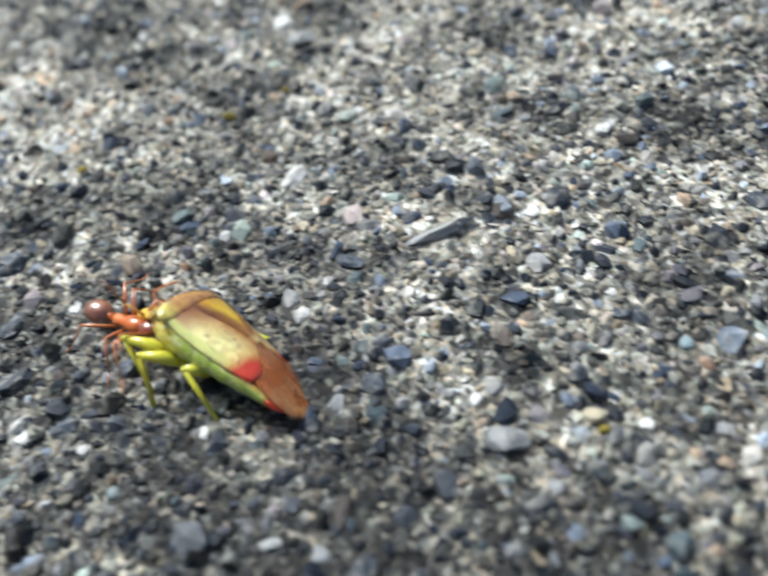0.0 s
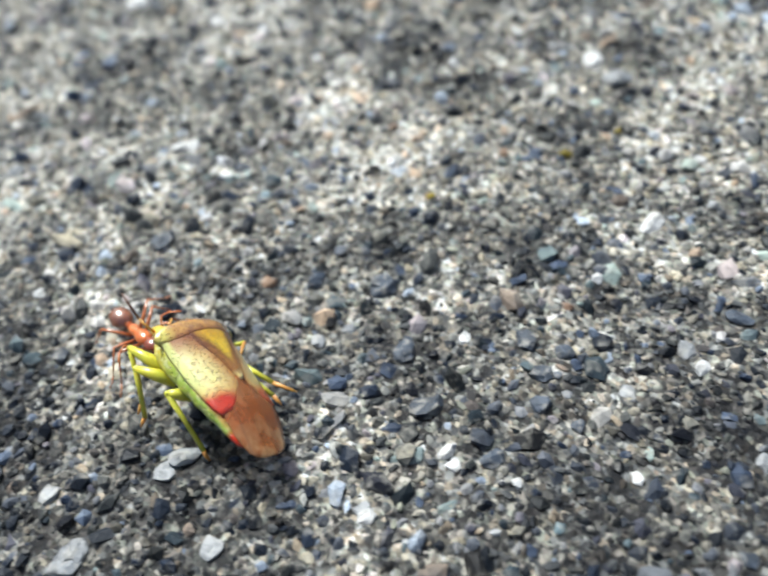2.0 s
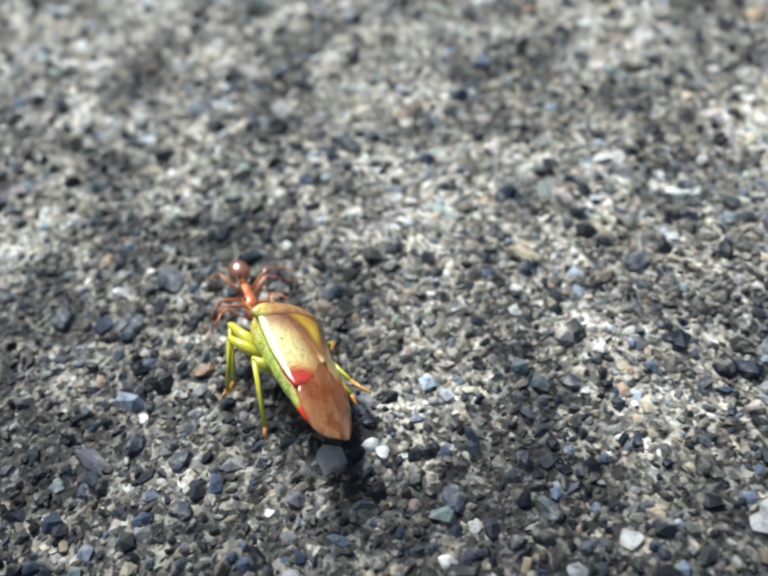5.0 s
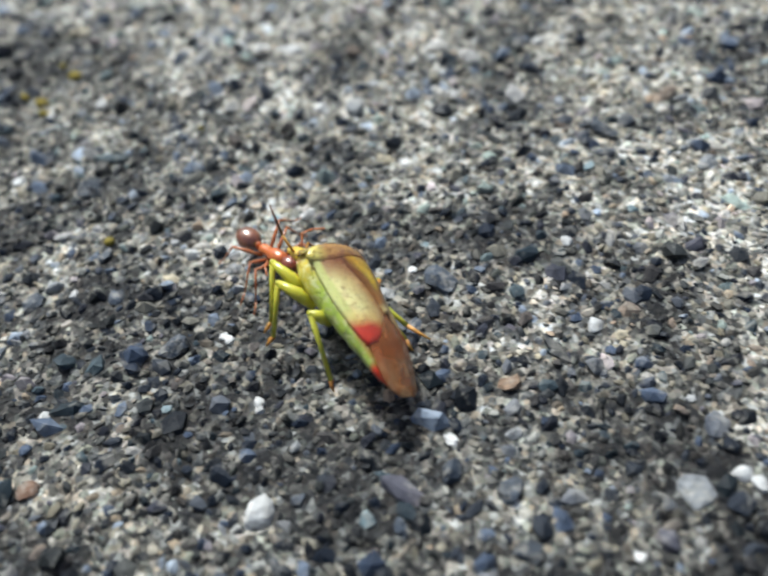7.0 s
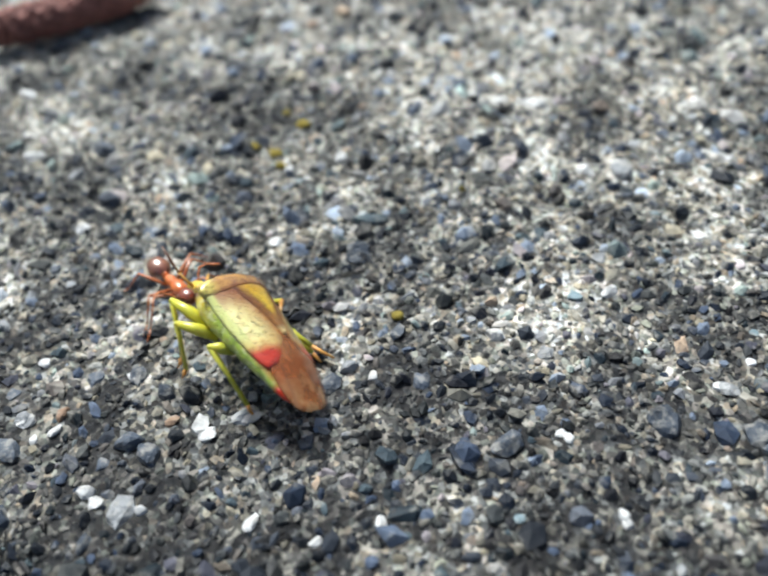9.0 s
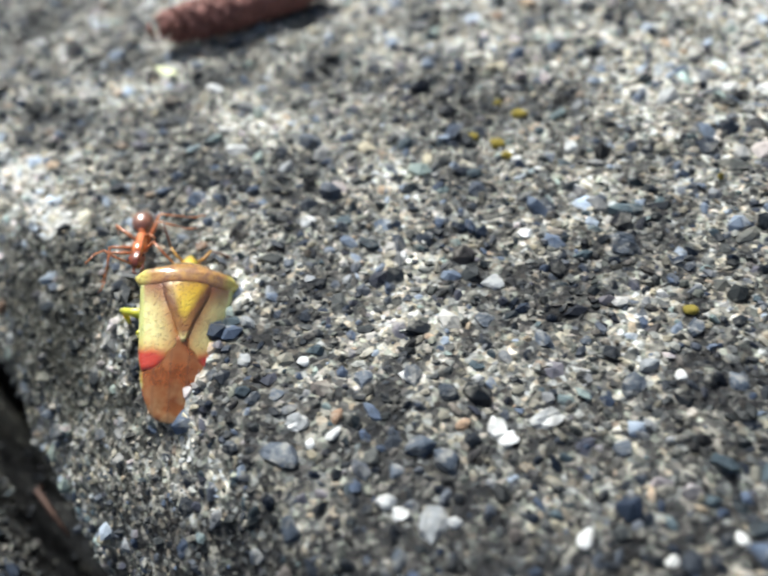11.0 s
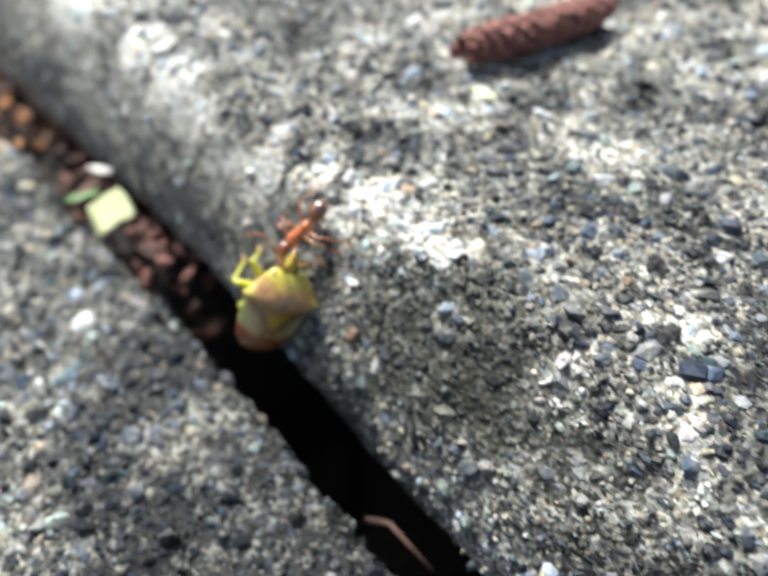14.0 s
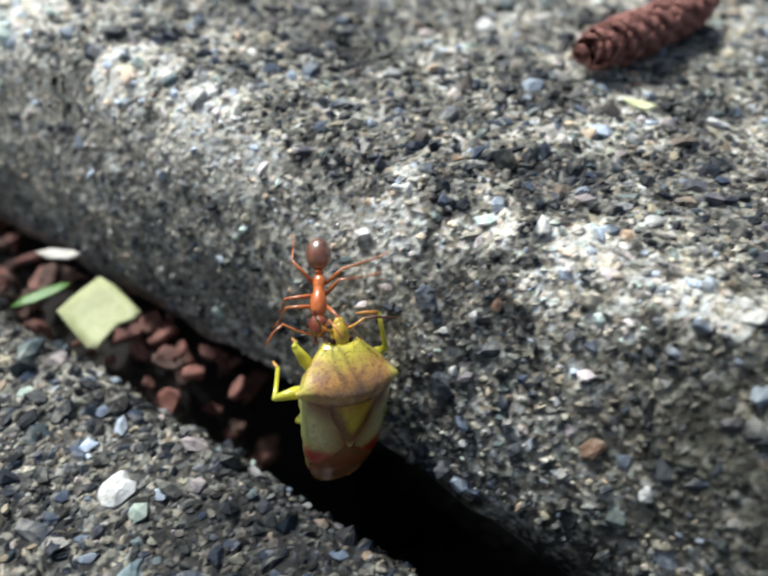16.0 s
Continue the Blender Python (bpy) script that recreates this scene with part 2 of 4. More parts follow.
MAT_SAND = aggregate_material("sand", SANDS, 0.5, 0.0, 0.4, 0.5)
MAT_CEMENT = cement_material("cement")
# the low slab's copies: shade painted on one end, cement and sand darker too
MAT_GRAIN_LOW = aggregate_material("shaded_aggregate", STONES, 0.3, 0.0, 0.35)
MAT_SAND_LOW = aggregate_material("shaded_sand", SANDS, 0.4, -0.05, 0.3, 0.5)
MAT_CEMENT_LOW = cement_material("shaded_cement", -0.06)
MAT_STONE = {
    "white": stone_material("white_quartz", (0.46, 0.455, 0.44), (0.78, 0.775, 0.755), 0.5),
    "grey": stone_material("grey_stone", (0.17, 0.182, 0.198), (0.41, 0.41, 0.4), 0.5),
    "slate": stone_material("slate", (0.018, 0.024, 0.034), (0.08, 0.1, 0.135), 0.6),
    "rust": stone_material("rust_stone", (0.15, 0.075, 0.045), (0.36, 0.25, 0.16), 0.7),
    "teal": stone_material("blue_green_stone", (0.14, 0.2, 0.22), (0.25, 0.33, 0.36), 0.6),
}


# ---- building helpers ----
def part(name, bm, material, parent=None, label="", smooth=True):
    """Link a bmesh as one mesh object, under a thing or a part where one is given."""
    mesh = bpy.data.meshes.new(name)
    bmesh.ops.recalc_face_normals(bm, faces=bm.faces)
    bm.to_mesh(mesh)
    bm.free()
    mesh.materials.append(material)
    mesh.polygons.foreach_set("use_smooth", [smooth] * len(mesh.polygons))
    ob = new(name, mesh)
    ob.parent = parent
    if label:
        tagged(ob, label)
    return ob


def ball(bm, centre, size, turn=None, u=16, v=10):
    """An ellipsoid of half-axes size."""
    m = Matrix.Translation(centre) @ (turn or Matrix.Identity(4)) @ Matrix.Diagonal((*size, 1))
    return bmesh.ops.create_uvsphere(bm, u_segments=u, v_segments=v, radius=1.0, matrix=m)["verts"]


def tube(bm, points, radii, sides=8):
    """A round bar through points, with a radius at each."""
    rings = []
    for i, p in enumerate(points):
        p = Vector(p)
        ahead = (Vector(points[min(i + 1, len(points) - 1)]) - Vector(points[max(i - 1, 0)])).normalized()
        side = ahead.cross(Vector((0.13, 0.2, 1))).normalized()
        up = side.cross(ahead)
        rings.append([bm.verts.new(p + radii[i] * (math.cos(a) * side + math.sin(a) * up)) for a in (2 * math.pi * k / sides for k in range(sides))])
    for a, b in zip(rings, rings[1:]):
        for k in range(sides):
            bm.faces.new((a[k], a[(k + 1) % sides], b[(k + 1) % sides], b[k]))
    bm.faces.new(rings[0][::-1])
    bm.faces.new(rings[-1])


def sheet(bm, rows, thick):
    """A thin closed shell over a grid of points (rows of equal length), thick downwards along z."""
    top = [[bm.verts.new(p) for p in row] for row in rows]
    low = [[bm.verts.new(Vector(p) - Vector((0, 0, thick))) for p in row] for row in rows]
    n, k = len(rows), len(rows[0])
    for i in range(n - 1):
        for j in range(k - 1):
            bm.faces.new((top[i][j], top[i][j + 1], top[i + 1][j + 1], top[i + 1][j]))
            bm.faces.new((low[i][j], low[i + 1][j], low[i + 1][j + 1], low[i][j + 1]))
    rim = [(0, j) for j in range(k)] + [(i, k - 1) for i in range(1, n)] + [(n - 1, j) for j in range(k - 2, -1, -1)] + [(i, 0) for i in range(n - 2, 0, -1)]
    for (i, j), (a, b) in zip(rim, rim[1:] + rim[:1]):
        bm.faces.new((top[i][j], low[i][j], low[a][b], top[a][b]))


def lerp(x, xs, ys):
    return float(np.interp(x, xs, ys))


# ---- the slabs ----
# The joint runs along ALONG from ORIGIN; ACROSS points over the edge, from the high slab to the low one (cm).
ORIGIN, ALONG, ACROSS = np.array((-12.0, 4.7)), np.array((-0.719, 0.695)), np.array((-0.695, -0.719))
EDGE_A = [-60, -0.25, -0.1, 0.0, 0.1, 0.2, 0.3, 0.38, 0.45, 0.49, 0.52]
EDGE_Z = [0, 0, -0.02, -0.07, -0.17, -0.3, -0.46, -0.62, -0.84, -1.0, -1.2]
UNDER = [(0.5, -1.27), (0.38, -1.29), (0.15, -1.33), (-0.2, -1.4), (-0.5, -2.6)]      # below, the edge is undercut
LOW_A = [0.95, 0.98, 1.03, 1.15, 60]
LOW_Z = [-2.6, -1.5, -1.3, -1.18, -1.17]


def rough(s, a):
    """Unevenness of the worn surface, cm."""
    return 0.035 * noise.noise((s * 1.1, a * 1.1, 3.0)) + 0.022 * noise.noise((s * 3.1, a * 3.1, 9.0)) + 0.016 * noise.noise((s * 8.0, a * 8.0, 1.0)) + 0.008 * noise.noise((s * 17.0, a * 17.0, 4.0))


def ragged(s):
    """How far the worn edge wanders, cm."""
    return 0.07 * noise.noise((s * 0.6, 5.0, 0.0)) + 0.012 * noise.noise((s * 2.4, 8.0, 0.0))


def flare(s, a):
    """How much further (cm) the foot of the high slab's edge face leans out towards its worn end."""
    return 0.25 * min(max((1.0 - s) / 3.2, 0), 1) * np.clip((np.array(a) - 0.16) / 0.36, 0, 1)


def on_slab(s, a, low):
    """The surface point (cm) of the high or the low slab."""
    x, y = ORIGIN + s * ALONG + a * ACROSS
    if low:
        xs, zs, w = LOW_A, LOW_Z, a + ragged(s + 40) - 0.1 * min(max((0.3 - s) / 2, 0), 1)
    else:
        xs, zs, w = EDGE_A + flare(s, EDGE_A), EDGE_Z, a + ragged(s)
    z = float(np.interp(w, xs, zs))
    fall = float(np.interp(w + 0.03, xs, zs) - np.interp(w - 0.03, xs, zs)) / 0.06
    h, k = rough(s + (70 if low else 0), a - z), 1 / math.sqrt(1 + fall * fall)
    return Vector((x - ACROSS[0] * h * fall * k, y - ACROSS[1] * h * fall * k, z + h * k))


def slab(name, low, a_values, s_values, label):
    bm = bmesh.new()
    top = [[bm.verts.new(on_slab(s, a if low else a + flare(s, a), low) * CM) for a in a_values] for s in s_values]
    if not low:
        for s, row in zip(s_values, top):
            for a, z in UNDER:
                x, y = ORIGIN + s * ALONG + (a + flare(s, a) - ragged(s) + 0.05 * noise.noise((s * 3, z * 3, 2.0))) * ACROSS
                row.append(bm.verts.new(Vector((x, y, z)) * CM))
    for i in range(len(s_values) - 1):
        for j in range(len(top[0]) - 1):
            bm.faces.new((top[i][j], top[i][j + 1], top[i + 1][j + 1], top[i + 1][j]))
    # sides and underside
    rim = [e for e in bm.edges if e.is_boundary]
    grown = bmesh.ops.extrude_edge_only(bm, edges=rim)["geom"]
    bottom = [g for g in grown if isinstance(g, bmesh.types.BMVert)]
    for vert in bottom:
        vert.co.z = -0.045
    bmesh.ops.contextual_create(bm, geom=[g for g in grown if isinstance(g, bmesh.types.BMEdge) and all(v in set(bottom) for v in g.verts)])
    return tagged(part(name, bm, MAT_CEMENT_LOW if low else MAT_CEMENT, None), label, "paving slab", kind="structure")


def steps(lo, hi, step):
    return list(np.arange(lo, hi + step / 2, step))


FINE_S = steps(-32, -17, 1.5) + steps(-16.5, -14.7, 0.2) + steps(-14.55, 5.2, 0.045) + steps(5.3, 7, 0.2) + steps(8, 16, 1.0)
slab_high = slab("slab_1", False, steps(-40, -13, 1.5) + steps(-12.8, -9.2, 0.15) + steps(-9.1, -0.4, 0.045) + steps(-0.36, 0.52, 0.03), FINE_S,
                 "worn exposed-aggregate concrete paving slab with a rounded edge")
slab_low = slab("slab_2", True, steps(0.95, 3.4, 0.05) + steps(3.5, 6, 0.2) + steps(7, 40, 1.5), FINE_S,
                "grey exposed-aggregate concrete paving slab set lower beside the joint")

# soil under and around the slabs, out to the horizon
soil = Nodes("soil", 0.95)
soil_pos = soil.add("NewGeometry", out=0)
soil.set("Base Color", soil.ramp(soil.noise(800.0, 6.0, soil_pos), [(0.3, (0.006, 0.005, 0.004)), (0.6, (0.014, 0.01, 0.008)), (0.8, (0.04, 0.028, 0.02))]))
soil.bump(soil.noise(900.0, 6.0, soil_pos), 0.8, 0.0006)
bm = bmesh.new()
rings = [0.0, 0.05, 0.1, 0.2, 0.5, 2, 10, 60, 400]
grid = [[bm.verts.new((x - 0.12, y + 0.05, -0.037 + (0.0006 * noise.noise((x * 300, y * 300, 0)) if abs(x) + abs(y) < 0.4 else 0))) for x in sorted({sx * r for r in rings for sx in (-1, 1)} | set(steps(-0.09, 0.15, 0.002)))]
        for y in sorted({sy * r for r in rings for sy in (-1, 1)} | set(steps(-0.06, 0.09, 0.002)))]
for r0, r1 in zip(grid, grid[1:]):
    for k in range(len(r0) - 1):
        bm.faces.new((r0[k], r0[k + 1], r1[k + 1], r1[k]))
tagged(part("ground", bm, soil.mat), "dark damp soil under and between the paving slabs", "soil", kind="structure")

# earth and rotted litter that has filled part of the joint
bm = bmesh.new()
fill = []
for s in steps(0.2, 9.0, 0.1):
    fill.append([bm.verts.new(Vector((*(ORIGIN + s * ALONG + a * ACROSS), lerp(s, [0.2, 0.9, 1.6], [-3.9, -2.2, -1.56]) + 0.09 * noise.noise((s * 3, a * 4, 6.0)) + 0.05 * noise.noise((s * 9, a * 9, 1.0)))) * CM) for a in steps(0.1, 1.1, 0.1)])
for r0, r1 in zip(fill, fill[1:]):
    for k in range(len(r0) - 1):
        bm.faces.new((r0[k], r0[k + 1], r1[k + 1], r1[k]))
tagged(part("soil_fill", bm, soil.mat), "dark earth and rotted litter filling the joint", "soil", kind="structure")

# ---- grains and pebbles ----
rng = np.random.default_rng(7)


def grain_shapes(count, level, jitter, flat, cuts=7, depth=(0.62, 0.95), wide=(0.95, 1.35)):
    """Angular stone shapes: vertices of each, and the faces that they share."""
    bm = bmesh.new()
    bmesh.ops.create_icosphere(bm, subdivisions=level, radius=1.0)
    verts = np.array([v.co[:] for v in bm.verts])
    faces = np.array([[v.index for v in f.verts] for f in bm.faces])
    bm.free()
    shapes = []
    for k in range(count):
        p = verts.copy()
        for _ in range(cuts):                   # cut flat facets
            d = rng.normal(size=3)
            d /= np.linalg.norm(d)
            over = np.maximum(p @ d - rng.uniform(*depth), 0)
            p -= over[:, None] * d
        p += rng.normal(size=p.shape) * jitter
        p *= np.array([rng.uniform(*wide), rng.uniform(0.7, 1.0), rng.uniform(*flat)])
        shapes.append(p)
    return shapes, faces


# the larger pebbles, from one end of the way to the other: x, y in cm and radius in mm
WHITE_A = [
    (-13.33, 6.04, 0.82), (-12.28, 4.52, 0.27), (-12.26, 4.38, 0.32), (-12.15, 4.5, 0.33), (-11.62, 3.64, 0.48), (-11.47, 6.65, 1),
    (-11.31, 4.63, 0.46), (-10.94, 5.66, 0.56), (-10.55, 5.35, 0.64), (-10.36, 4.89, 0.42), (-10.24, 4.66, 0.69), (-10.09, 3.19, 0.31),
    (-10.02, 3.44, 0.32), (-9.54, 3.06, 0.38), (-9.51, 2.73, 0.46), (-9.45, 2.65, 0.32), (-9.35, 2.69, 0.39), (-9.1, 2.4, 0.46),
    (-9.06, 2.99, 0.42), (-9.04, 2.35, 0.47), (-8.83, 2.33, 0.35), (-8.74, 2.99, 0.3), (-8.67, 2.75, 0.64), (-8.61, 2.7, 0.59),
    (-8.52, 4.55, 0.48), (-8.5, 3.9, 0.48), (-8.43, 2.81, 0.67), (-8.34, 2.3, 0.46),
]
WHITE_B = [
    (-8.2, 4.65, 0.56), (-8.05, 2.22, 0.3), (-7.87, 3.03, 0.4), (-7.78, 2.31, 0.45), (-7.28, 3.27, 0.56), (-7.2, 5.2, 0.54),
    (-7.18, 5.23, 0.59), (-7.01, 2.74, 0.31), (-6.98, 2.72, 0.35), (-6.97, 5.16, 0.6), (-6.96, 5.17, 0.78), (-6.79, 2.38, 0.38),
    (-6.78, 2.35, 0.33), (-6.73, 1.88, 0.89), (-6.7, 4.55, 0.6), (-6.69, 3.57, 0.46), (-6.68, 4.53, 0.59), (-6.49, 4.57, 0.78),
    (-6.26, 3.01, 0.48), (-6.16, 3.99, 0.49), (-6.1, 3.15, 0.33), (-5.93, 2.2, 0.41), (-5.26, 5.16, 0.55), (-5.23, 2.8, 0.56),
    (-5.22, 1.72, 0.33), (-4.77, 2.05, 0.53), (-4.71, 2.01, 0.48), (-4.42, 1.51, 0.46),
]
WHITE_C = [
    (-4, 2.82, 0.48), (-4, 5.86, 1.31), (-3.35, 3.99, 0.74), (-3.26, 3.99, 0.74), (-3.23, 5.44, 0.8), (-2.11, 1.38, 0.52),
    (-1.73, 1.67, 0.54), (-1.7, 1.61, 0.49), (-1.59, 2.3, 0.44), (-0.91, 1.49, 0.41), (-0.84, 2.6, 0.42), (-0.47, 4.49, 0.99),
    (-0.46, 2.01, 0.5), (-0.46, 2.96, 0.81), (0.24, 1.44, 0.36), (0.71, 2.4, 0.59), (0.86, 1.2, 0.39), (0.94, 1.86, 0.34),
    (1.23, 2.89, 0.69), (2.24, 3.59, 0.73),
]
GREY_A = [
    (-13.04, 5.14, 0.4), (-12.21, 6.12, 0.62), (-11.07, 5.27, 0.59), (-9.89, 4.51, 0.72), (-9.86, 3.29, 0.53), (-9.84, 3.07, 0.51),
    (-9.53, 2.74, 0.48), (-8.9, 2.31, 0.85), (-8.66, 3.58, 0.72), (-8.46, 2.8, 0.68), (-7.99, 3.08, 0.55), (-7.58, 5.12, 1.02),
    (-7.4, 3.37, 0.33), (-7.04, 3.19, 0.56), (-6.71, 3.8, 0.53), (-6.6, 2.18, 0.36), (-6.49, 4.55, 0.96), (-6.22, 3, 0.5),
    (-5.1, 1.41, 0.76), (-4.96, 1.99, 1.08), (-4.46, 3.87, 0.75), (-3.61, 1.6, 0.71), (-3.46, 1.29, 1.01), (-3.42, 1.31, 0.82),
    (-3.05, 1.65, 0.76), (-2.97, 1.73, 0.8), (-2.79, 1.3, 0.76), (-2.79, 2.35, 0.59),
]
GREY_B = [
    (-2.35, 2.34, 0.59), (-2.12, 1.43, 0.56), (-1.13, 1.92, 0.33), (-0.85, 1.92, 0.57), (-0.63, 0.98, 0.43), (-0.51, 2.12, 0.65),
    (-0.45, 0.92, 0.51), (-0.34, 1.52, 0.58), (-0.34, 4.28, 1.2), (0.32, 1.49, 0.54), (0.34, 1.24, 0.84), (0.45, 1.02, 0.46),
    (0.67, 2.08, 0.77),
]
SLATE_A = [
    (-12.32, 4.66, 0.75), (-12.31, 4.37, 0.84), (-12.25, 5.17, 0.51), (-12.12, 4.36, 0.66), (-11.68, 3.77, 0.5), (-10.6, 3.72, 0.7),
    (-10.44, 3.32, 0.51), (-9.97, 2.99, 0.42), (-9.82, 2.64, 0.53), (-9.78, 4.75, 1.1), (-9.74, 2.85, 0.41), (-9.64, 2.23, 0.48),
    (-9.63, 2.88, 0.49), (-9.48, 2.29, 0.69), (-9.26, 2.99, 0.63), (-9.07, 2.54, 0.44), (-9.03, 2.18, 0.52), (-9.02, 2.99, 0.64),
    (-8.97, 2.64, 0.75), (-8.87, 2.58, 0.77), (-8.87, 2.92, 0.59), (-8.71, 3.33, 0.67), (-8.43, 3.22, 0.72), (-8.15, 2.69, 0.6),
    (-8.07, 2.97, 0.71), (-8.01, 3.8, 0.91), (-8, 3.82, 1.04), (-7.77, 3.29, 0.57),
]
SLATE_B = [
    (-7.64, 3.02, 0.63), (-7.25, 2.68, 0.76), (-6.56, 2.83, 0.71), (-6.54, 2.82, 0.96), (-6.17, 2.78, 0.84), (-6.11, 2.75, 0.87),
    (-5.94, 3.06, 0.97), (-5.93, 2.05, 0.68), (-5.69, 1.97, 0.75), (-5.64, 1.72, 0.66), (-4.97, 4.18, 1.01), (-4.39, 1.8, 0.72),
    (-3.95, 1.74, 0.71), (-3.77, 2.39, 0.7), (-3.31, 3.14, 0.89), (-2.38, 2.76, 0.74), (-1.99, 2.69, 0.99), (-1.98, 2.67, 0.98),
    (-1.9, 2.25, 0.87), (-1.81, 1.92, 0.97), (-1.53, 1.62, 0.62), (-1.29, 2.24, 0.78), (-1.27, 1.88, 0.65), (-1.24, 2.03, 0.66),
    (-1.11, 2.15, 0.53), (-0.54, 1.12, 0.54), (-0.3, 0.85, 0.69), (-0.2, 2.28, 0.7),
]
SLATE_C = [
    (-0.17, 1.59, 0.77), (0.94, 1.74, 0.53), (1.02, 1.69, 0.67), (1.74, 2.21, 0.71),
]
RUST_A = [
    (-12.07, 5.24, 0.38), (-12.06, 4.49, 0.37), (-11.78, 3.86, 0.64), (-10.79, 5.83, 0.42), (-10.24, 3.82, 0.45), (-9.34, 2.78, 0.45),
    (-8.8, 2.77, 0.37), (-8.6, 6.29, 0.76), (-7.72, 1.96, 0.64), (-5.66, 2.47, 0.64), (-2.66, 2.77, 0.4), (-2.63, 2.76, 0.51),
    (-1.88, 3.98, 0.48), (-1.7, 3.33, 0.41), (-1.2, 3.64, 0.44), (-1.18, 3.84, 0.37), (-1.04, 2.43, 0.33), (1.19, 1.44, 0.39),
    (2.2, 3.6, 0.35),
]
TEAL_A = [
    (-13.46, 6.22, 0.51),
]
LICHEN = [
    (-0.83, 3.57, 0.53), (-1.69, 3.30, 0.42), (0.69, 1.20, 0.33), (-0.48, 3.73, 0.33), (-7.77, 3.38, 0.49), (-8.63, 4.69, 0.64),
    (-8.49, 4.98, 0.66), (-8.77, 4.75, 0.52), (-8.57, 4.58, 0.5), (-8.62, 5.11, 0.41), (-7.44, 4.32, 0.28),
]

SHAPES, SHAPE_FACES = grain_shapes(8, 2, 0.045, (0.5, 0.8), 13, (0.42, 0.85), (0.95, 1.35))
PEBBLE_MESH = {}
for sort, stone_mat in MAT_STONE.items():
    for k, shape in enumerate(SHAPES):
        mesh = bpy.data.meshes.new("pebble")
        mesh.from_pydata((shape * MM).tolist(), [], SHAPE_FACES.tolist())
        mesh.materials.append(stone_mat)
        mesh.polygons.foreach_set("use_smooth", [False] * len(mesh.polygons))
        mesh.update()
        PEBBLE_MESH[sort, k] = mesh
TAKEN = []


def slab_coords(x, y):
    d = np.array((x, y)) - ORIGIN
    return float(d @ ALONG), float(d @ ACROSS)


def pebble(sort, x, y, r, stretch=(1, 1, 1), turn=None, sink=-0.02):
    """One pebble set in the slab under the place x, y (cm), r in mm."""
    s, a = slab_coords(x, y)
    low = a > 0.83
    p = on_slab(s, a, low)
    e = 0.08
    n = (on_slab(s, a - e, low) - on_slab(s, a + e, low)).cross(on_slab(s + e, a, low) - on_slab(s - e, a, low))
    n = n if n.z > 0 else -n
    ob = new("pebble", PEBBLE_MESH[sort, int(rng.integers(8))])
    ob.parent = slab_low if low else slab_high
    spin = rng.uniform(0, 360) if turn is None else turn
    tilt = n.to_track_quat("Z", "Y").to_matrix().to_4x4()
    ob.matrix_basis = Matrix.Translation((p + n.normalized() * r * 0.1 * sink) * CM) @ tilt @ pose(0, 0, 0, rng.uniform(-12, 12), rng.uniform(-12, 12), spin) @ Matrix.Diagonal((r * stretch[0], r * stretch[1], r * stretch[2], 1))
    TAKEN.append((x, y, 0.1 * r * max(stretch) * 0.85))
    return ob


for sort, rows in (("white", WHITE_A), ("white", WHITE_B), ("white", WHITE_C), ("grey", GREY_A), ("grey", GREY_B), ("slate", SLATE_A), ("slate", SLATE_B), ("slate", SLATE_C), ("rust", RUST_A), ("teal", TEAL_A)):
    for x, y, r in rows:
        pebble(sort, x, y, r)
pebble("slate", -9.56, 2.59, 1.25, (1.0, 0.62, 0.5), 24)         # the flat slate flake
pebble("grey", 0.25, 2.35, 1.9, (1.0, 0.34, 0.5), 29)           # the long splinter
pebble("white", -13.88, 4.39, 1.25)
pebble("teal", -13.84, 3.9, 1.35)
pebble("slate", -13.52, 3.83, 1.0)
pebble("slate", -13.25, 3.43, 1.1)
# more of the larger stones, scattered over the walked stretch
for _ in range(110):
    x = rng.uniform(-13.2, 2.2)
    y = rng.uniform(1.2, 5.8)
    if slab_coords(x, y)[1] > -0.3 or any((x - a) ** 2 + (y - b) ** 2 < (c + 0.05) ** 2 for a, b, c in TAKEN):
        continue
    pebble(("slate", "grey", "slate", "white", "grey", "teal")[int(rng.integers(6))], x, y, rng.uniform(0.28, 0.5))

# fine gravel, in one mesh for each slab
ARC_A = np.array(steps(-16, 0.51, 0.01))
ARC_Z = np.interp(ARC_A, EDGE_A, EDGE_Z)
ARC_L = np.concatenate([[0], np.cumsum(np.hypot(np.diff(ARC_A), np.diff(ARC_Z)))])


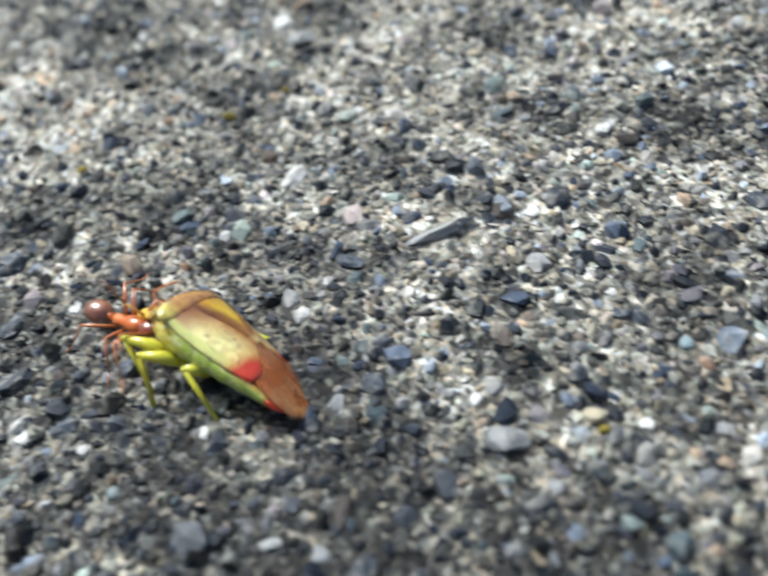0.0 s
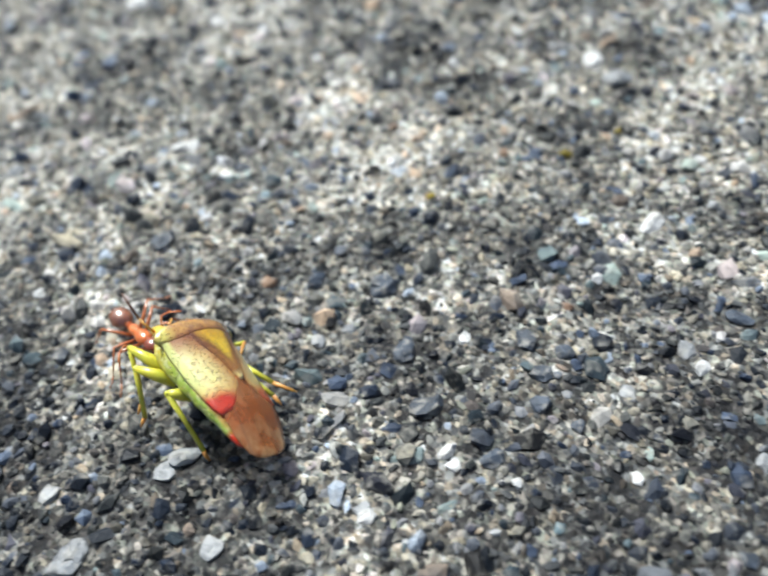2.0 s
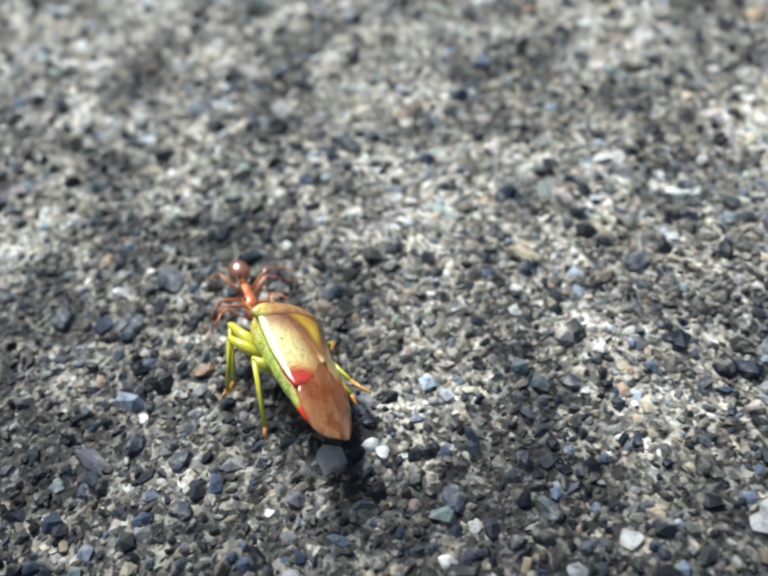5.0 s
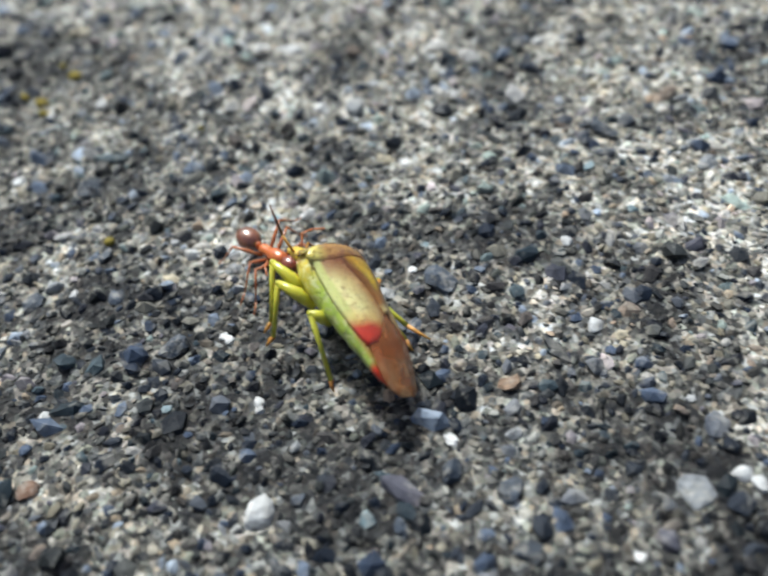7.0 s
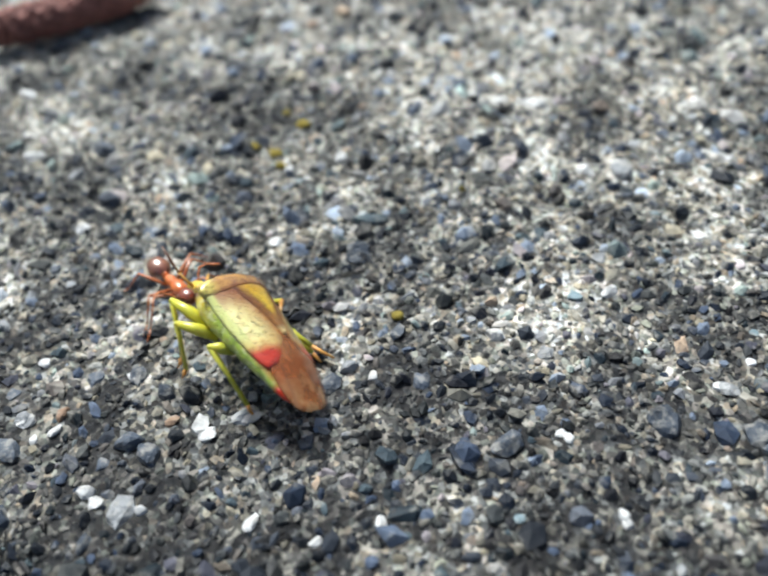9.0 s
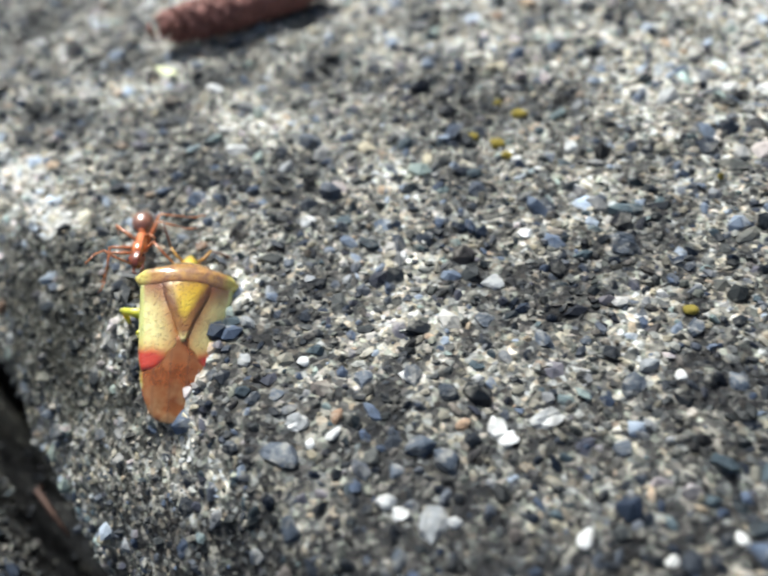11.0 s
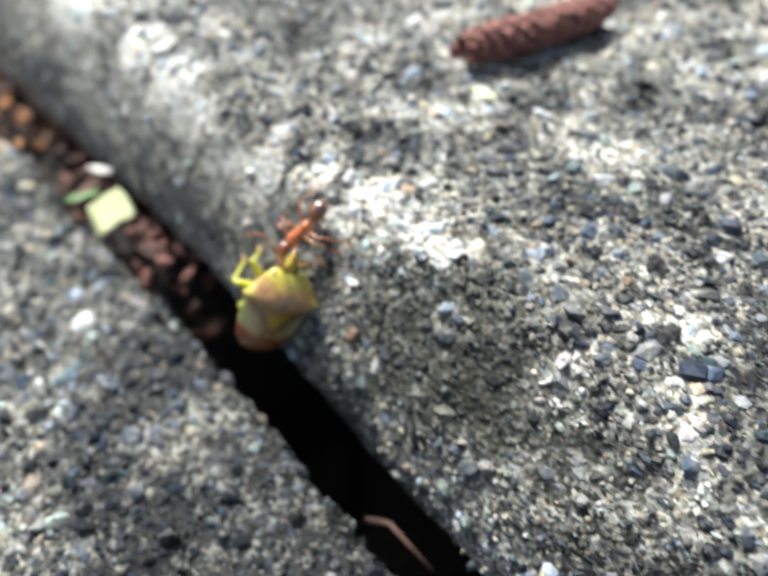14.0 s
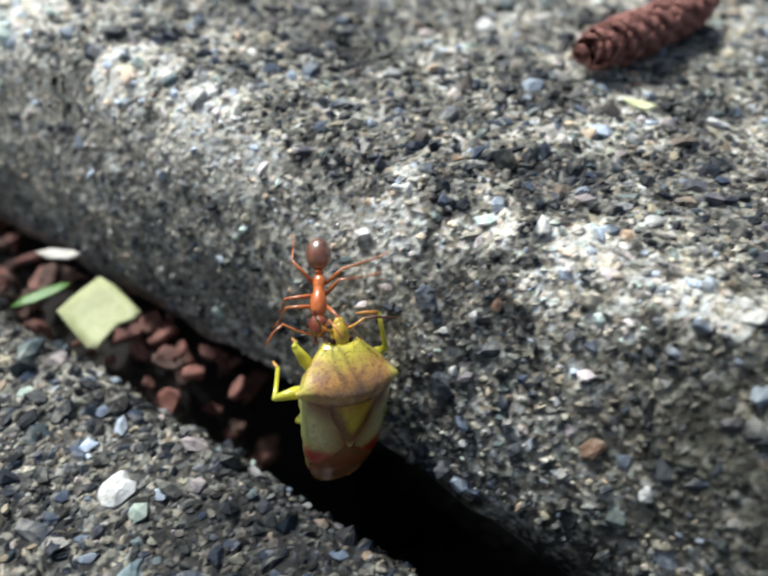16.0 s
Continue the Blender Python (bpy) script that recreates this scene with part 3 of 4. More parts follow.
def gravel(name, low, spacing, mean, limit, sunk, material, label, parent):
    """Grains about spacing apart (cm), of the mean radius, sunk into the cement."""
    shapes, faces = grain_shapes(24, 1, 0.1, (0.5, 0.95), 5, (0.5, 0.9), (0.95, 1.5))
    q_all = steps(0.98, 3.4, spacing) if low else list(np.arange(ARC_L[0], ARC_L[-1], spacing))
    cells = {}
    for x, y, r in TAKEN:
        cells.setdefault((round(x), round(y)), []).append((x, y, r))
    place, size, spin, kind = [], [], [], []
    for s in steps(-14.5, 5.2, spacing):
        for q in q_all:
            ss, qq = s + rng.uniform(-0.6, 0.6) * spacing, q + rng.uniform(-0.6, 0.6) * spacing
            a = qq if low else float(np.interp(qq, ARC_L, ARC_A))
            a += 0 if low else float(flare(ss, a))
            x, y = ORIGIN + ss * ALONG + a * ACROSS
            if not (-16.5 < x < 3.2 and 0.3 < y < 8.2):
                continue
            r = min(mean * math.exp(rng.normal() * 0.5), limit)
            face = (not low and a > 0.02)
            if face:
                if ss > 0.1 and rng.random() < 0.2:
                    continue
                r *= 0.64 if ss > 0.1 else 0.85
            if any((x - px) ** 2 + (y - py) ** 2 < (pr + 0.55 * r) ** 2 for cx in (-1, 0, 1) for cy in (-1, 0, 1) for px, py, pr in cells.get((round(x) + cx, round(y) + cy), ())):
                continue
            p = on_slab(ss, a, low)
            p.z += (rng.uniform(-0.45, 0.2) - sunk - (0.3 if face else 0)) * r
            place.append(p[:]), size.append(r), spin.append(rng.uniform(0, 2 * math.pi)), kind.append(int(rng.integers(24)))
    n = len(place)
    base = np.array(shapes)[kind]                                  # n, 12, 3
    c, s_ = np.cos(spin)[:, None], np.sin(spin)[:, None]
    turned = np.stack([base[..., 0] * c - base[..., 1] * s_, base[..., 0] * s_ + base[..., 1] * c, base[..., 2]], -1)
    tip = rng.normal(size=(n, 2)) * 0.25
    turned[..., 2] += turned[..., 0] * tip[:, :1] + turned[..., 1] * tip[:, 1:]
    verts = (turned * np.array(size)[:, None, None] + np.array(place)[:, None, :]) * CM
    nv, nf = base.shape[1], len(faces)
    index = (faces[None] + (np.arange(n) * nv)[:, None, None]).reshape(-1)
    mesh = bpy.data.meshes.new(name)
    mesh.vertices.add(n * nv)
    mesh.vertices.foreach_set("co", verts.astype(np.float32).reshape(-1))
    mesh.loops.add(len(index))
    mesh.loops.foreach_set("vertex_index", index.astype(np.int32))
    mesh.polygons.add(n * nf)
    mesh.polygons.foreach_set("loop_start", np.arange(0, n * nf * 3, 3, dtype=np.int32))
    mesh.materials.append(material)
    mesh.polygons.foreach_set("use_smooth", [False] * (n * nf))
    mesh.update(calc_edges=True)
    mesh.validate()
    ob = new(name, mesh)
    ob.parent = parent
    return tagged(ob, label, kind="stuff")


for is_low, owner in ((False, slab_high), (True, slab_low)):
    gravel("fine_gravel", is_low, 0.064, 0.0275, 0.08, 0.05, MAT_GRAIN_LOW if is_low else MAT_GRAIN, "fine dark, grey and white gravel grains set in cement", owner)
    gravel("sand", is_low, 0.05, 0.0165, 0.03, 0.0, MAT_SAND_LOW if is_low else MAT_SAND, "beige and grey sand grains in the cement", owner)


# ---- the shield bug ----
from mathutils import Quaternion

# In its own space: x ahead, y to its left, z up, lengths in BU; its belly lies just over z = 0.
BU = 0.00094                             # its unit: it is a small one
OUT_X = [-5.3, -5.15, -4.8, -4.3, -3.6, -2.7, -1.5, 0.0, 1.4, 2.3, 2.62]
OUT_W = [0.3, 0.75, 1.15, 1.48, 1.75, 1.94, 2.12, 2.26, 2.34, 2.42, 2.5]          # half-width of the back
RIDGE_X = [-5.3, -4.6, -3.6, -2.7, -1.36, 0.2, 1.6, 2.4, 3.0, 3.5, 4.1]
RIDGE_Z = [0.86, 1.2, 1.75, 2.15, 2.62, 3.08, 3.38, 3.42, 3.1, 2.6, 1.8]
RIM_X = [-5.3, -4.6, -3.6, -2.7, -1.4, 0.0, 1.4, 2.2, 2.62, 3.2, 4.1]
RIM_Z = [0.8, 0.98, 1.35, 1.7, 1.82, 1.95, 2.2, 2.5, 2.66, 2.05, 1.45]


def back(x, y):
    """Height of the bug's back."""
    w = lerp(x, OUT_X + [3.2, 4.1], OUT_W + [1.75, 0.85])
    k = min(abs(y) / w, 1.0) ** 2.2
    return lerp(x, RIDGE_X, RIDGE_Z) * (1 - k) + lerp(x, RIM_X, RIM_Z) * k


def bug_patch(bm, xs, inner, outer, lift, thick, side=1, across=9):
    """A shell over the back from inner(x) to outer(x), with its edges turned down."""
    rows = []
    for x in xs:
        a, b = inner(x), outer(x)
        row = []
        for k in range(across):
            y = a + (b - a) * k / (across - 1)
            edge = 0.3 if k in (0, across - 1) else 1.0
            row.append(Vector((x, side * y, back(x, y) + (lift(x) if callable(lift) else lift) * edge)) * BU)
        rows.append(row)
    sheet(bm, rows, thick * BU)


def bug_material(name, build, rough=0.3, coat=0.4, bump=0.4, pits=8200.0, pitted=0.5, shine=0.2):
    """Punctured, waxy insect shell; build gives its colour from the place on the body in BU."""
    m = Nodes(name, rough)
    obj = m.add("TexCoord", out=3)
    units = m.add("VectorMath", {0: obj, 1: (1 / BU, 1 / BU, 1 / BU)}, operation="MULTIPLY")
    xyz = m.n.new("ShaderNodeSeparateXYZ")
    m.l.new(units, xyz.inputs[0])
    y = m.math("ABSOLUTE", xyz.outputs[1])
    m.height = xyz.outputs[2]
    col = build(m, xyz.outputs[0], y, units)
    pit = m.add("TexVoronoi", {"Vector": obj, "Scale": pits})
    dots = m.step(pit, 0.16, 0.4)
    col = m.mix(m.math("MULTIPLY", m.math("SUBTRACT", 1.0, dots), pitted), col, (0.17, 0.06, 0.02))
    m.set("Base Color", col)
    m.set("Coat Weight", coat)
    m.set("Coat Roughness", shine)
    m.set("Coat IOR", 1.65)
    m.set("Specular IOR Level", 0.45)
    m.set("Subsurface Weight", 0.2)
    m.set("Subsurface Radius", (0.0008, 0.0005, 0.0002))
    m.set("Subsurface Scale", 1.0)
    m.bump(m.math("ADD", dots, m.math("MULTIPLY", m.noise(1600.0, 3.0, obj), 0.8)), bump, 0.00007)
    return m.mat


def pronotum_colour(m, x, y, units):
    wave = m.math("MULTIPLY", m.math("SUBTRACT", m.noise(1.1, 4, units), 0.5), 0.8)
    hind = m.step(m.math("ADD", m.math("ADD", x, m.math("MULTIPLY", y, 0.1)), wave), 3.95, 3.3)
    base = m.mix(hind, (0.64, 0.53, 0.06), (0.5, 0.26, 0.07))
    base = m.mix(m.math("MULTIPLY", m.step(m.noise(2.4, 4, units), 0.46, 0.62), m.math("MULTIPLY", hind, 0.7)), base, (0.24, 0.12, 0.07))
    base = m.mix(m.step(m.math("ADD", y, m.math("MULTIPLY", wave, 0.4)), 1.8, 2.3), base, (0.74, 0.6, 0.14))
    return m.mix(m.math("MULTIPLY", m.step(x, 2.1, 1.8), 0.7), base, (0.3, 0.1, 0.03))


def scutellum_colour(m, x, y, units):
    wave = m.math("MULTIPLY", m.math("SUBTRACT", m.noise(1.6, 4, units), 0.5), 0.5)
    side = m.step(m.math("ADD", wave, m.math("SUBTRACT", y, m.math("MULTIPLY", m.math("ADD", x, 1.36), 0.48))), -0.75, -0.3)
    base = m.mix(m.step(m.math("ADD", x, wave), 1.9, 0.6), (0.5, 0.24, 0.015), (0.72, 0.48, 0.03))
    base = m.mix(m.step(x, 0.0, -0.8), base, (0.6, 0.4, 0.12))
    edge = m.mix(m.step(x, 0.9, -0.4), (0.12, 0.026, 0.006), (0.3, 0.12, 0.03))
    base = m.mix(m.math("MULTIPLY", side, 0.95), base, edge)
    return m.mix(m.step(x, -0.85, -1.25), base, (0.74, 0.57, 0.24))


def corium_colour(m, x, y, units):
    wave = m.math("MULTIPLY", m.math("SUBTRACT", m.noise(1.0, 4, units), 0.5), 0.6)
    inner = m.step(m.math("ADD", m.math("SUBTRACT", y, m.math("MULTIPLY", x, 0.33)), wave), 1.75, 0.6)
    base = m.mix(inner, (0.84, 0.74, 0.31), (0.4, 0.14, 0.025))
    base = m.mix(m.math("MULTIPLY", m.step(m.noise(2.6, 4, units), 0.48, 0.62), 0.45), base, (0.62, 0.4, 0.16))
    front = m.step(m.math("ADD", m.math("SUBTRACT", x, m.math("MULTIPLY", y, 0.35)), wave), 0.0, 1.1)
    base = m.mix(m.math("MULTIPLY", front, 0.85), base, m.mix(m.step(y, 1.5, 2.25), (0.2, 0.045, 0.012), (0.4, 0.15, 0.07)))
    base = m.mix(m.step(m.math("SUBTRACT", y, m.math("MULTIPLY", x, 0.1)), 1.93, 2.05), base, (0.66, 0.64, 0.2))
    back = m.math("ADD", x, m.math("ADD", wave, m.math("MULTIPLY", m.math("SUBTRACT", 1.5, y), 0.35)))
    base = m.mix(m.math("MULTIPLY", m.step(back, -0.9, -1.8), 0.8), base, (0.6, 0.26, 0.05))
    return m.mix(m.step(back, -1.45, -1.95), base, m.mix(m.step(y, 0.6, 1.1), (0.46, 0.12, 0.02), (0.5, 0.028, 0.004)))


def body_colour(m, x, y, units):
    base = m.mix(m.step(m.math("ADD", x, m.noise(0.8, 3, units)), 1.2, 2.4), (0.44, 0.55, 0.07), (0.72, 0.56, 0.06))
    base = m.mix(m.math("MULTIPLY", m.step(m.noise(1.7, 4, units), 0.45, 0.65), 0.6), base, (0.25, 0.36, 0.05))
    base = m.mix(m.math("MULTIPLY", m.step(m.noise(3.4, 4, units), 0.48, 0.62), 0.6), base, (0.82, 0.78, 0.42))
    # the seams between the segments
    seam = m.math("ABSOLUTE", m.math("SUBTRACT", m.math("FRACT", m.math("MULTIPLY", x, 1.05)), 0.5))
    base = m.mix(m.math("MULTIPLY", m.math("MULTIPLY", m.step(seam, 0.1, 0.02), m.step(x, 1.2, 0.8)), 0.45), base, (0.16, 0.22, 0.03))
    base = m.mix(m.step(m.math("ADD", x, m.math("MULTIPLY", m.noise(2.0, 2, units), 0.3)), -3.1, -3.4), base, (0.78, 0.05, 0.012))
    return m.mix(m.step(m.math("SUBTRACT", m.height, m.math("MULTIPLY", x, 0.16)), 1.8, 2.0), base, (0.42, 0.24, 0.06))


def plain_colour(colour, dark):
    return lambda m, x, y, units: m.mix(m.step(m.noise(1.5, 3, units), 0.3, 0.75), colour, dark)


MAT_PRONOTUM = bug_material("bug_pronotum", pronotum_colour, 0.26, 1.0, 0.8, 7800.0, 0.45, 0.2)
MAT_SCUTELLUM = bug_material("bug_scutellum", scutellum_colour, 0.35, 0.6, 0.9, 7600.0, 0.6, 0.28)
MAT_CORIUM = bug_material("bug_corium", corium_colour, 0.28, 1.0, 0.9, 7600.0, 0.28, 0.26)
MAT_BODY = bug_material("bug_underside", body_colour, 0.36, 0.7, 0.8, 5200.0, 0.2, 0.22)
MAT_BUGHEAD = bug_material("bug_head", plain_colour((0.74, 0.56, 0.06), (0.6, 0.34, 0.03)), 0.3, 0.6, 0.4, 9000.0, 0.35)
MAT_BUGLEG = bug_material("bug_leg", plain_colour((0.62, 0.57, 0.05), (0.47, 0.47, 0.04)), 0.35, 0.4, 0.1, 8200.0, 0.1)
MAT_BUGFOOT = bug_material("bug_foot", plain_colour((0.62, 0.32, 0.07), (0.48, 0.2, 0.04)), 0.4, 0.3, 0.1)
MAT_FEELER = bug_material("bug_feeler_tip", plain_colour((0.13, 0.055, 0.03), (0.06, 0.025, 0.015)), 0.4, 0.3, 0.1)
MAT_EYE = Nodes("dark_eye", 0.15)
MAT_EYE.set("Base Color", (0.06, 0.012, 0.008, 1))
MAT_EYE = MAT_EYE.mat
# the smoky, see-through tip of the wings
wing = Nodes("wing_membrane", 0.25)
wing_pos = wing.add("TexCoord", out=3)
wing_bent = wing.add("VectorMath", {0: wing_pos, 1: (0.3, 1.0, 0.2)}, operation="MULTIPLY")
vein = wing.add("TexWave", {"Vector": wing_bent, "Scale": 420.0, "Distortion": 3.5, "Detail": 2.0, "Detail Scale": 0.6}, bands_direction="Y")
tan = wing.mix(wing.step(wing.noise(1300.0, 4.0, wing_pos), 0.4, 0.6), (0.6, 0.36, 0.16), (0.38, 0.14, 0.04))
wing_xyz = wing.n.new("ShaderNodeSeparateXYZ")
wing.l.new(wing_pos, wing_xyz.inputs[0])
rusty = wing.step(wing.math("ADD", wing_xyz.outputs[0], wing.math("MULTIPLY", wing.noise(1500.0, 4.0, wing_pos), 0.0009)), -4.7 * BU, -2.7 * BU)
tan = wing.mix(wing.math("MULTIPLY", rusty, 0.7), tan, (0.32, 0.07, 0.014))
wing.set("Base Color", wing.mix(wing.math("MULTIPLY", wing.step(vein, 0.9, 1.0), 0.35), tan, (0.2, 0.09, 0.05)))
wing.set("Coat Weight", 0.8)
wing.set("Specular IOR Level", 0.4)
wing.set("Coat Roughness", 0.22)
wing.set("Alpha", 0.72)
wing.bump(wing.math("ADD", vein, wing.noise(2400.0, 3.0, wing_pos)), 0.35, 0.00006)
MAT_MEMBRANE = wing.mat

# legs: side, hip, knee, ankle, toe, and how each is turned about its hip while the bug lies on its side
# and while it hangs head up: w, x, y, z
BUG_LEGS = [
    ((1.9, 1.1, 0.6), (3.9, 2.2, 0.6), (2.3, 1, -1.7), (2.2, 0.9, -2.4), (1, 0, 0, 0), (0.992, 0.122, 0.004, 0.035)),
    ((1.1, 1.2, 0.6), (2.65, 2.55, 0.45), (1.9, 1.2, -2), (2, 1, -2.7), (1, 0, 0, 0), (0.907, 0.193, 0.078, 0.366)),
    ((-0.1, 1.2, 0.7), (0.45, 2.3, 0.7), (-1.9, 0.8, -1.3), (-2.3, 0.5, -1.7), (1, 0, 0, 0), (0.888, 0.288, 0.111, 0.341)),
    ((2.2, -1.1, 0.6), (2.7, -2.6, 1), (4.6, -2.5, 0.5), (4.7, -1.4, 0.15), (0.213, 0.353, -0.862, 0.295), (1, 0, 0, 0)),
    ((1.2, -1.2, 0.6), (1.3, -3.2, 1), (0.1, -4.5, 0.5), (-0.6, -5.6, 0.15), (0.839, -0.437, -0.151, -0.289), (1, 0, 0, 0)),
    ((-0.2, -1.1, 0.6), (-0.5, -2.6, 0.9), (-2, -2.9, 0.4), (-2.6, -2.9, 0.15), (0.914, -0.407, 0, 0), (1, 0, 0, 0)),
]


def shield_bug():
    bug, bug_legs = new("shield_bug"), []
    tagged(bug, "green and red-brown shield bug dragged over the paving", "shield bug")
    # belly and flanks
    bm = bmesh.new()
    xs = [-4.45, -4.38, -4.2, -3.9, -3.5, -3.0, -2.5, -2.0, -1.5, -1.0, -0.5, 0.0, 0.5, 1.0, 1.5, 2.0, 2.5, 3.0, 3.5, 3.9]
    rings, around = [], 24
    for x in xs:
        w = lerp(x, [-4.45, -4.3, -4.05, -3.4, -2.7, -1.5, 0.0, 1.6, 2.4, 3.1, 3.9], [0.3, 1.0, 1.5, 1.8, 1.94, 2.1, 2.22, 2.3, 2.33, 1.68, 0.78])
        edge = lerp(x, RIM_X, RIM_Z) - lerp(x, [-4.45, -4.0, 2.6, 3.9], [0.1, 0.14, 0.22, 0.15])
        top = max(lerp(x, RIDGE_X, RIDGE_Z) - 0.45, edge + 0.05)
        low = lerp(x, [-4.45, -3.5, -2.0, 0.0, 2.0, 3.2, 3.9], [0.75, 0.68, 0.62, 0.6, 0.62, 0.8, 1.0])
        ring = []
        for k in range(around):
            a = 2 * math.pi * k / around
            z = edge + (top - edge if math.sin(a) > 0 else (edge - low)) * math.copysign(abs(math.sin(a)) ** 0.85, math.sin(a))
            ridges = 1 + (0.022 * math.cos(2 * math.pi * (x * 1.05)) if x < 1.2 else 0.0)
            ring.append(bm.verts.new(Vector((x, w * ridges * math.copysign(abs(math.cos(a)) ** 0.75, math.cos(a)), z)) * BU))
        rings.append(ring)
    for a, b in zip(rings, rings[1:]):
        for k in range(around):
            bm.faces.new((a[k], a[(k + 1) % around], b[(k + 1) % around], b[k]))
    bm.faces.new(rings[0][::-1])
    bm.faces.new(rings[-1])
    part("abdomen", bm, MAT_BODY, bug, "green and yellow underside with a red tip")
    # wings
    for side in (1, -1):
        bm = bmesh.new()
        xs = [2.45, 2.3] + [2.1 - 0.25 * k for k in range(20)]
        bug_patch(bm, xs, lambda x: lerp(x, [-2.68, -2.2, -1.3, 2.4], [1.35, 0.75, 0.05, 1.4]), lambda x: lerp(x, OUT_X, OUT_W) * (1.0 if x > -2.2 else 1.0 - 0.12 * (-2.2 - x)), 0.07, 0.12, side)
        part("forewing", bm, MAT_CORIUM, bug, "pale green wing cover with a red corner")
    bm = bmesh.new()
    half = lambda x: lerp(x, [-5.05, -4.92, -4.65, -4.2, -3.6, -2.7, -1.9, -1.1], [0.4, 0.9, 1.25, 1.5, 1.7, 1.82, 1.3, 0.3])
    xs = [-1.1 - 0.25 * k for k in range(15)] + [-4.75, -4.88, -4.98, -5.05]
    bug_patch(bm, xs, lambda x: -half(x), half, lambda x: 0.05 + 0.02 * math.sin(x * 9), 0.05, 1, 13)
    part("wing_membrane", bm, MAT_MEMBRANE, bug, "smoky brown glossy wing tip")
    # scutellum, pronotum, head
    bm = bmesh.new()
    xs = [2.35 - 0.22 * k for k in range(16)] + [-1.1, -1.25, -1.38]
    half_s = lambda x: lerp(x, [-1.38, -1.1, -0.4, 1.0, 2.35], [0.07, 0.2, 0.5, 1.2, 1.8])
    bug_patch(bm, xs, lambda x: -half_s(x), half_s, lambda x: lerp(x, [-1.38, 0.5, 2.1], [0.17, 0.16, 0.06]), 0.14, 1, 11)
    part("scutellum", bm, MAT_SCUTELLUM, bug, "brown and ochre triangular back plate")
    bm = bmesh.new()
    xs = [1.75, 1.86, 2.0, 2.12, 2.24, 2.34, 2.46, 2.65, 2.85, 3.05, 3.25, 3.5, 3.75, 3.95, 4.1]
    half_p = lambda x: lerp(x, [1.75, 1.86, 2.0, 2.18, 2.34, 2.48, 2.8, 3.25, 3.7, 4.1], [1.75, 2.15, 2.42, 2.6, 2.68, 2.54, 2.26, 1.86, 1.36, 0.85])
    bug_patch(bm, xs, lambda x: -half_p(x), half_p, lambda x: lerp(x, [1.75, 1.95, 2.4, 4.1], [0.08, 0.14, 0.17, 0.12]), 0.22, 1, 23)
    part("pronotum", bm, MAT_PRONOTUM, bug, "glossy tan shoulder plate with a yellow front edge")
    bm = bmesh.new()
    for v in ball(bm, Vector((4.3, 0, 1.28)) * BU, (0.8 * BU, 0.48 * BU, 0.4 * BU), pose(0, 0, 0, 0, 16, 0), 18, 12):
        k = (v.co.x / BU - 4.3) / 0.72
        v.co.y *= 1.0 - 0.28 * max(k, 0)
    ball(bm, Vector((4.8, 0, 1.08)) * BU, (0.42 * BU, 0.3 * BU, 0.24 * BU), pose(0, 0, 0, 0, 18, 0), 12, 8)
    head = part("head", bm, MAT_BUGHEAD, bug, "yellow head")
    for side in (1, -1):
        bm = bmesh.new()
        ball(bm, Vector((4.15, 0.44 * side, 1.45)) * BU, (0.2 * BU, 0.17 * BU, 0.19 * BU), None, 10, 8)
        part("eye", bm, MAT_EYE, head, "dark red eye")
        base = [(4.55, 0.3 * side, 1.2), (4.85, 0.75 * side, 1.4), (5.25, 1.1 * side, 1.6)]
        tips = [(5.25, 1.1 * side, 1.6), (5.9, 1.4 * side, 1.95), (6.6, 1.65 * side, 2.3)] if side > 0 else [(5.25, -1.1, 1.6), (5.1, -1.9, 1.5), (4.7, -3.0, 1.3)]
        bm = bmesh.new()
        tube(bm, [Vector(p) * BU for p in base], [0.085 * BU, 0.075 * BU, 0.065 * BU], 7)
        part("antenna", bm, MAT_BUGFOOT, head)
        bm = bmesh.new()
        tube(bm, [Vector(p) * BU for p in tips], [0.065 * BU, 0.075 * BU, 0.045 * BU], 7)
        part("antenna_tip", bm, MAT_FEELER, head, "dark antenna tip")
    for hip, knee, ankle, toe, slack, rest in BUG_LEGS:
        rel = lambda p: (Vector(p) - Vector(hip)) * BU
        bm = bmesh.new()
        mid = (Vector(hip) + Vector(knee)) / 2 + Vector((0, 0, 0.08))
        tube(bm, [rel(hip), rel(mid), rel(knee)], [0.24 * BU, 0.33 * BU, 0.17 * BU], 10)
        leg = part("leg", bm, MAT_BUGLEG, bug, "yellow-green leg")
        leg.location = Vector(hip) * BU
        bm = bmesh.new()
        ball(bm, rel(knee), (0.16 * BU, 0.16 * BU, 0.16 * BU), None, 10, 8)
        tube(bm, [rel(knee), rel((Vector(knee) + Vector(ankle)) / 2), rel(ankle)], [0.15 * BU, 0.12 * BU, 0.13 * BU])
        part("tibia", bm, MAT_BUGLEG, leg)
        bm = bmesh.new()
        tube(bm, [rel(ankle), rel((Vector(ankle) + Vector(toe)) / 2 - Vector((0, 0, 0.06))), rel(toe)], [0.12 * BU, 0.1 * BU, 0.05 * BU])
        part("foot", bm, MAT_BUGFOOT, leg, "orange-brown foot")
        bug_legs.append((leg, leg.location.copy(), Quaternion(slack).normalized(), Quaternion(rest).normalized()))
    return bug, bug_legs


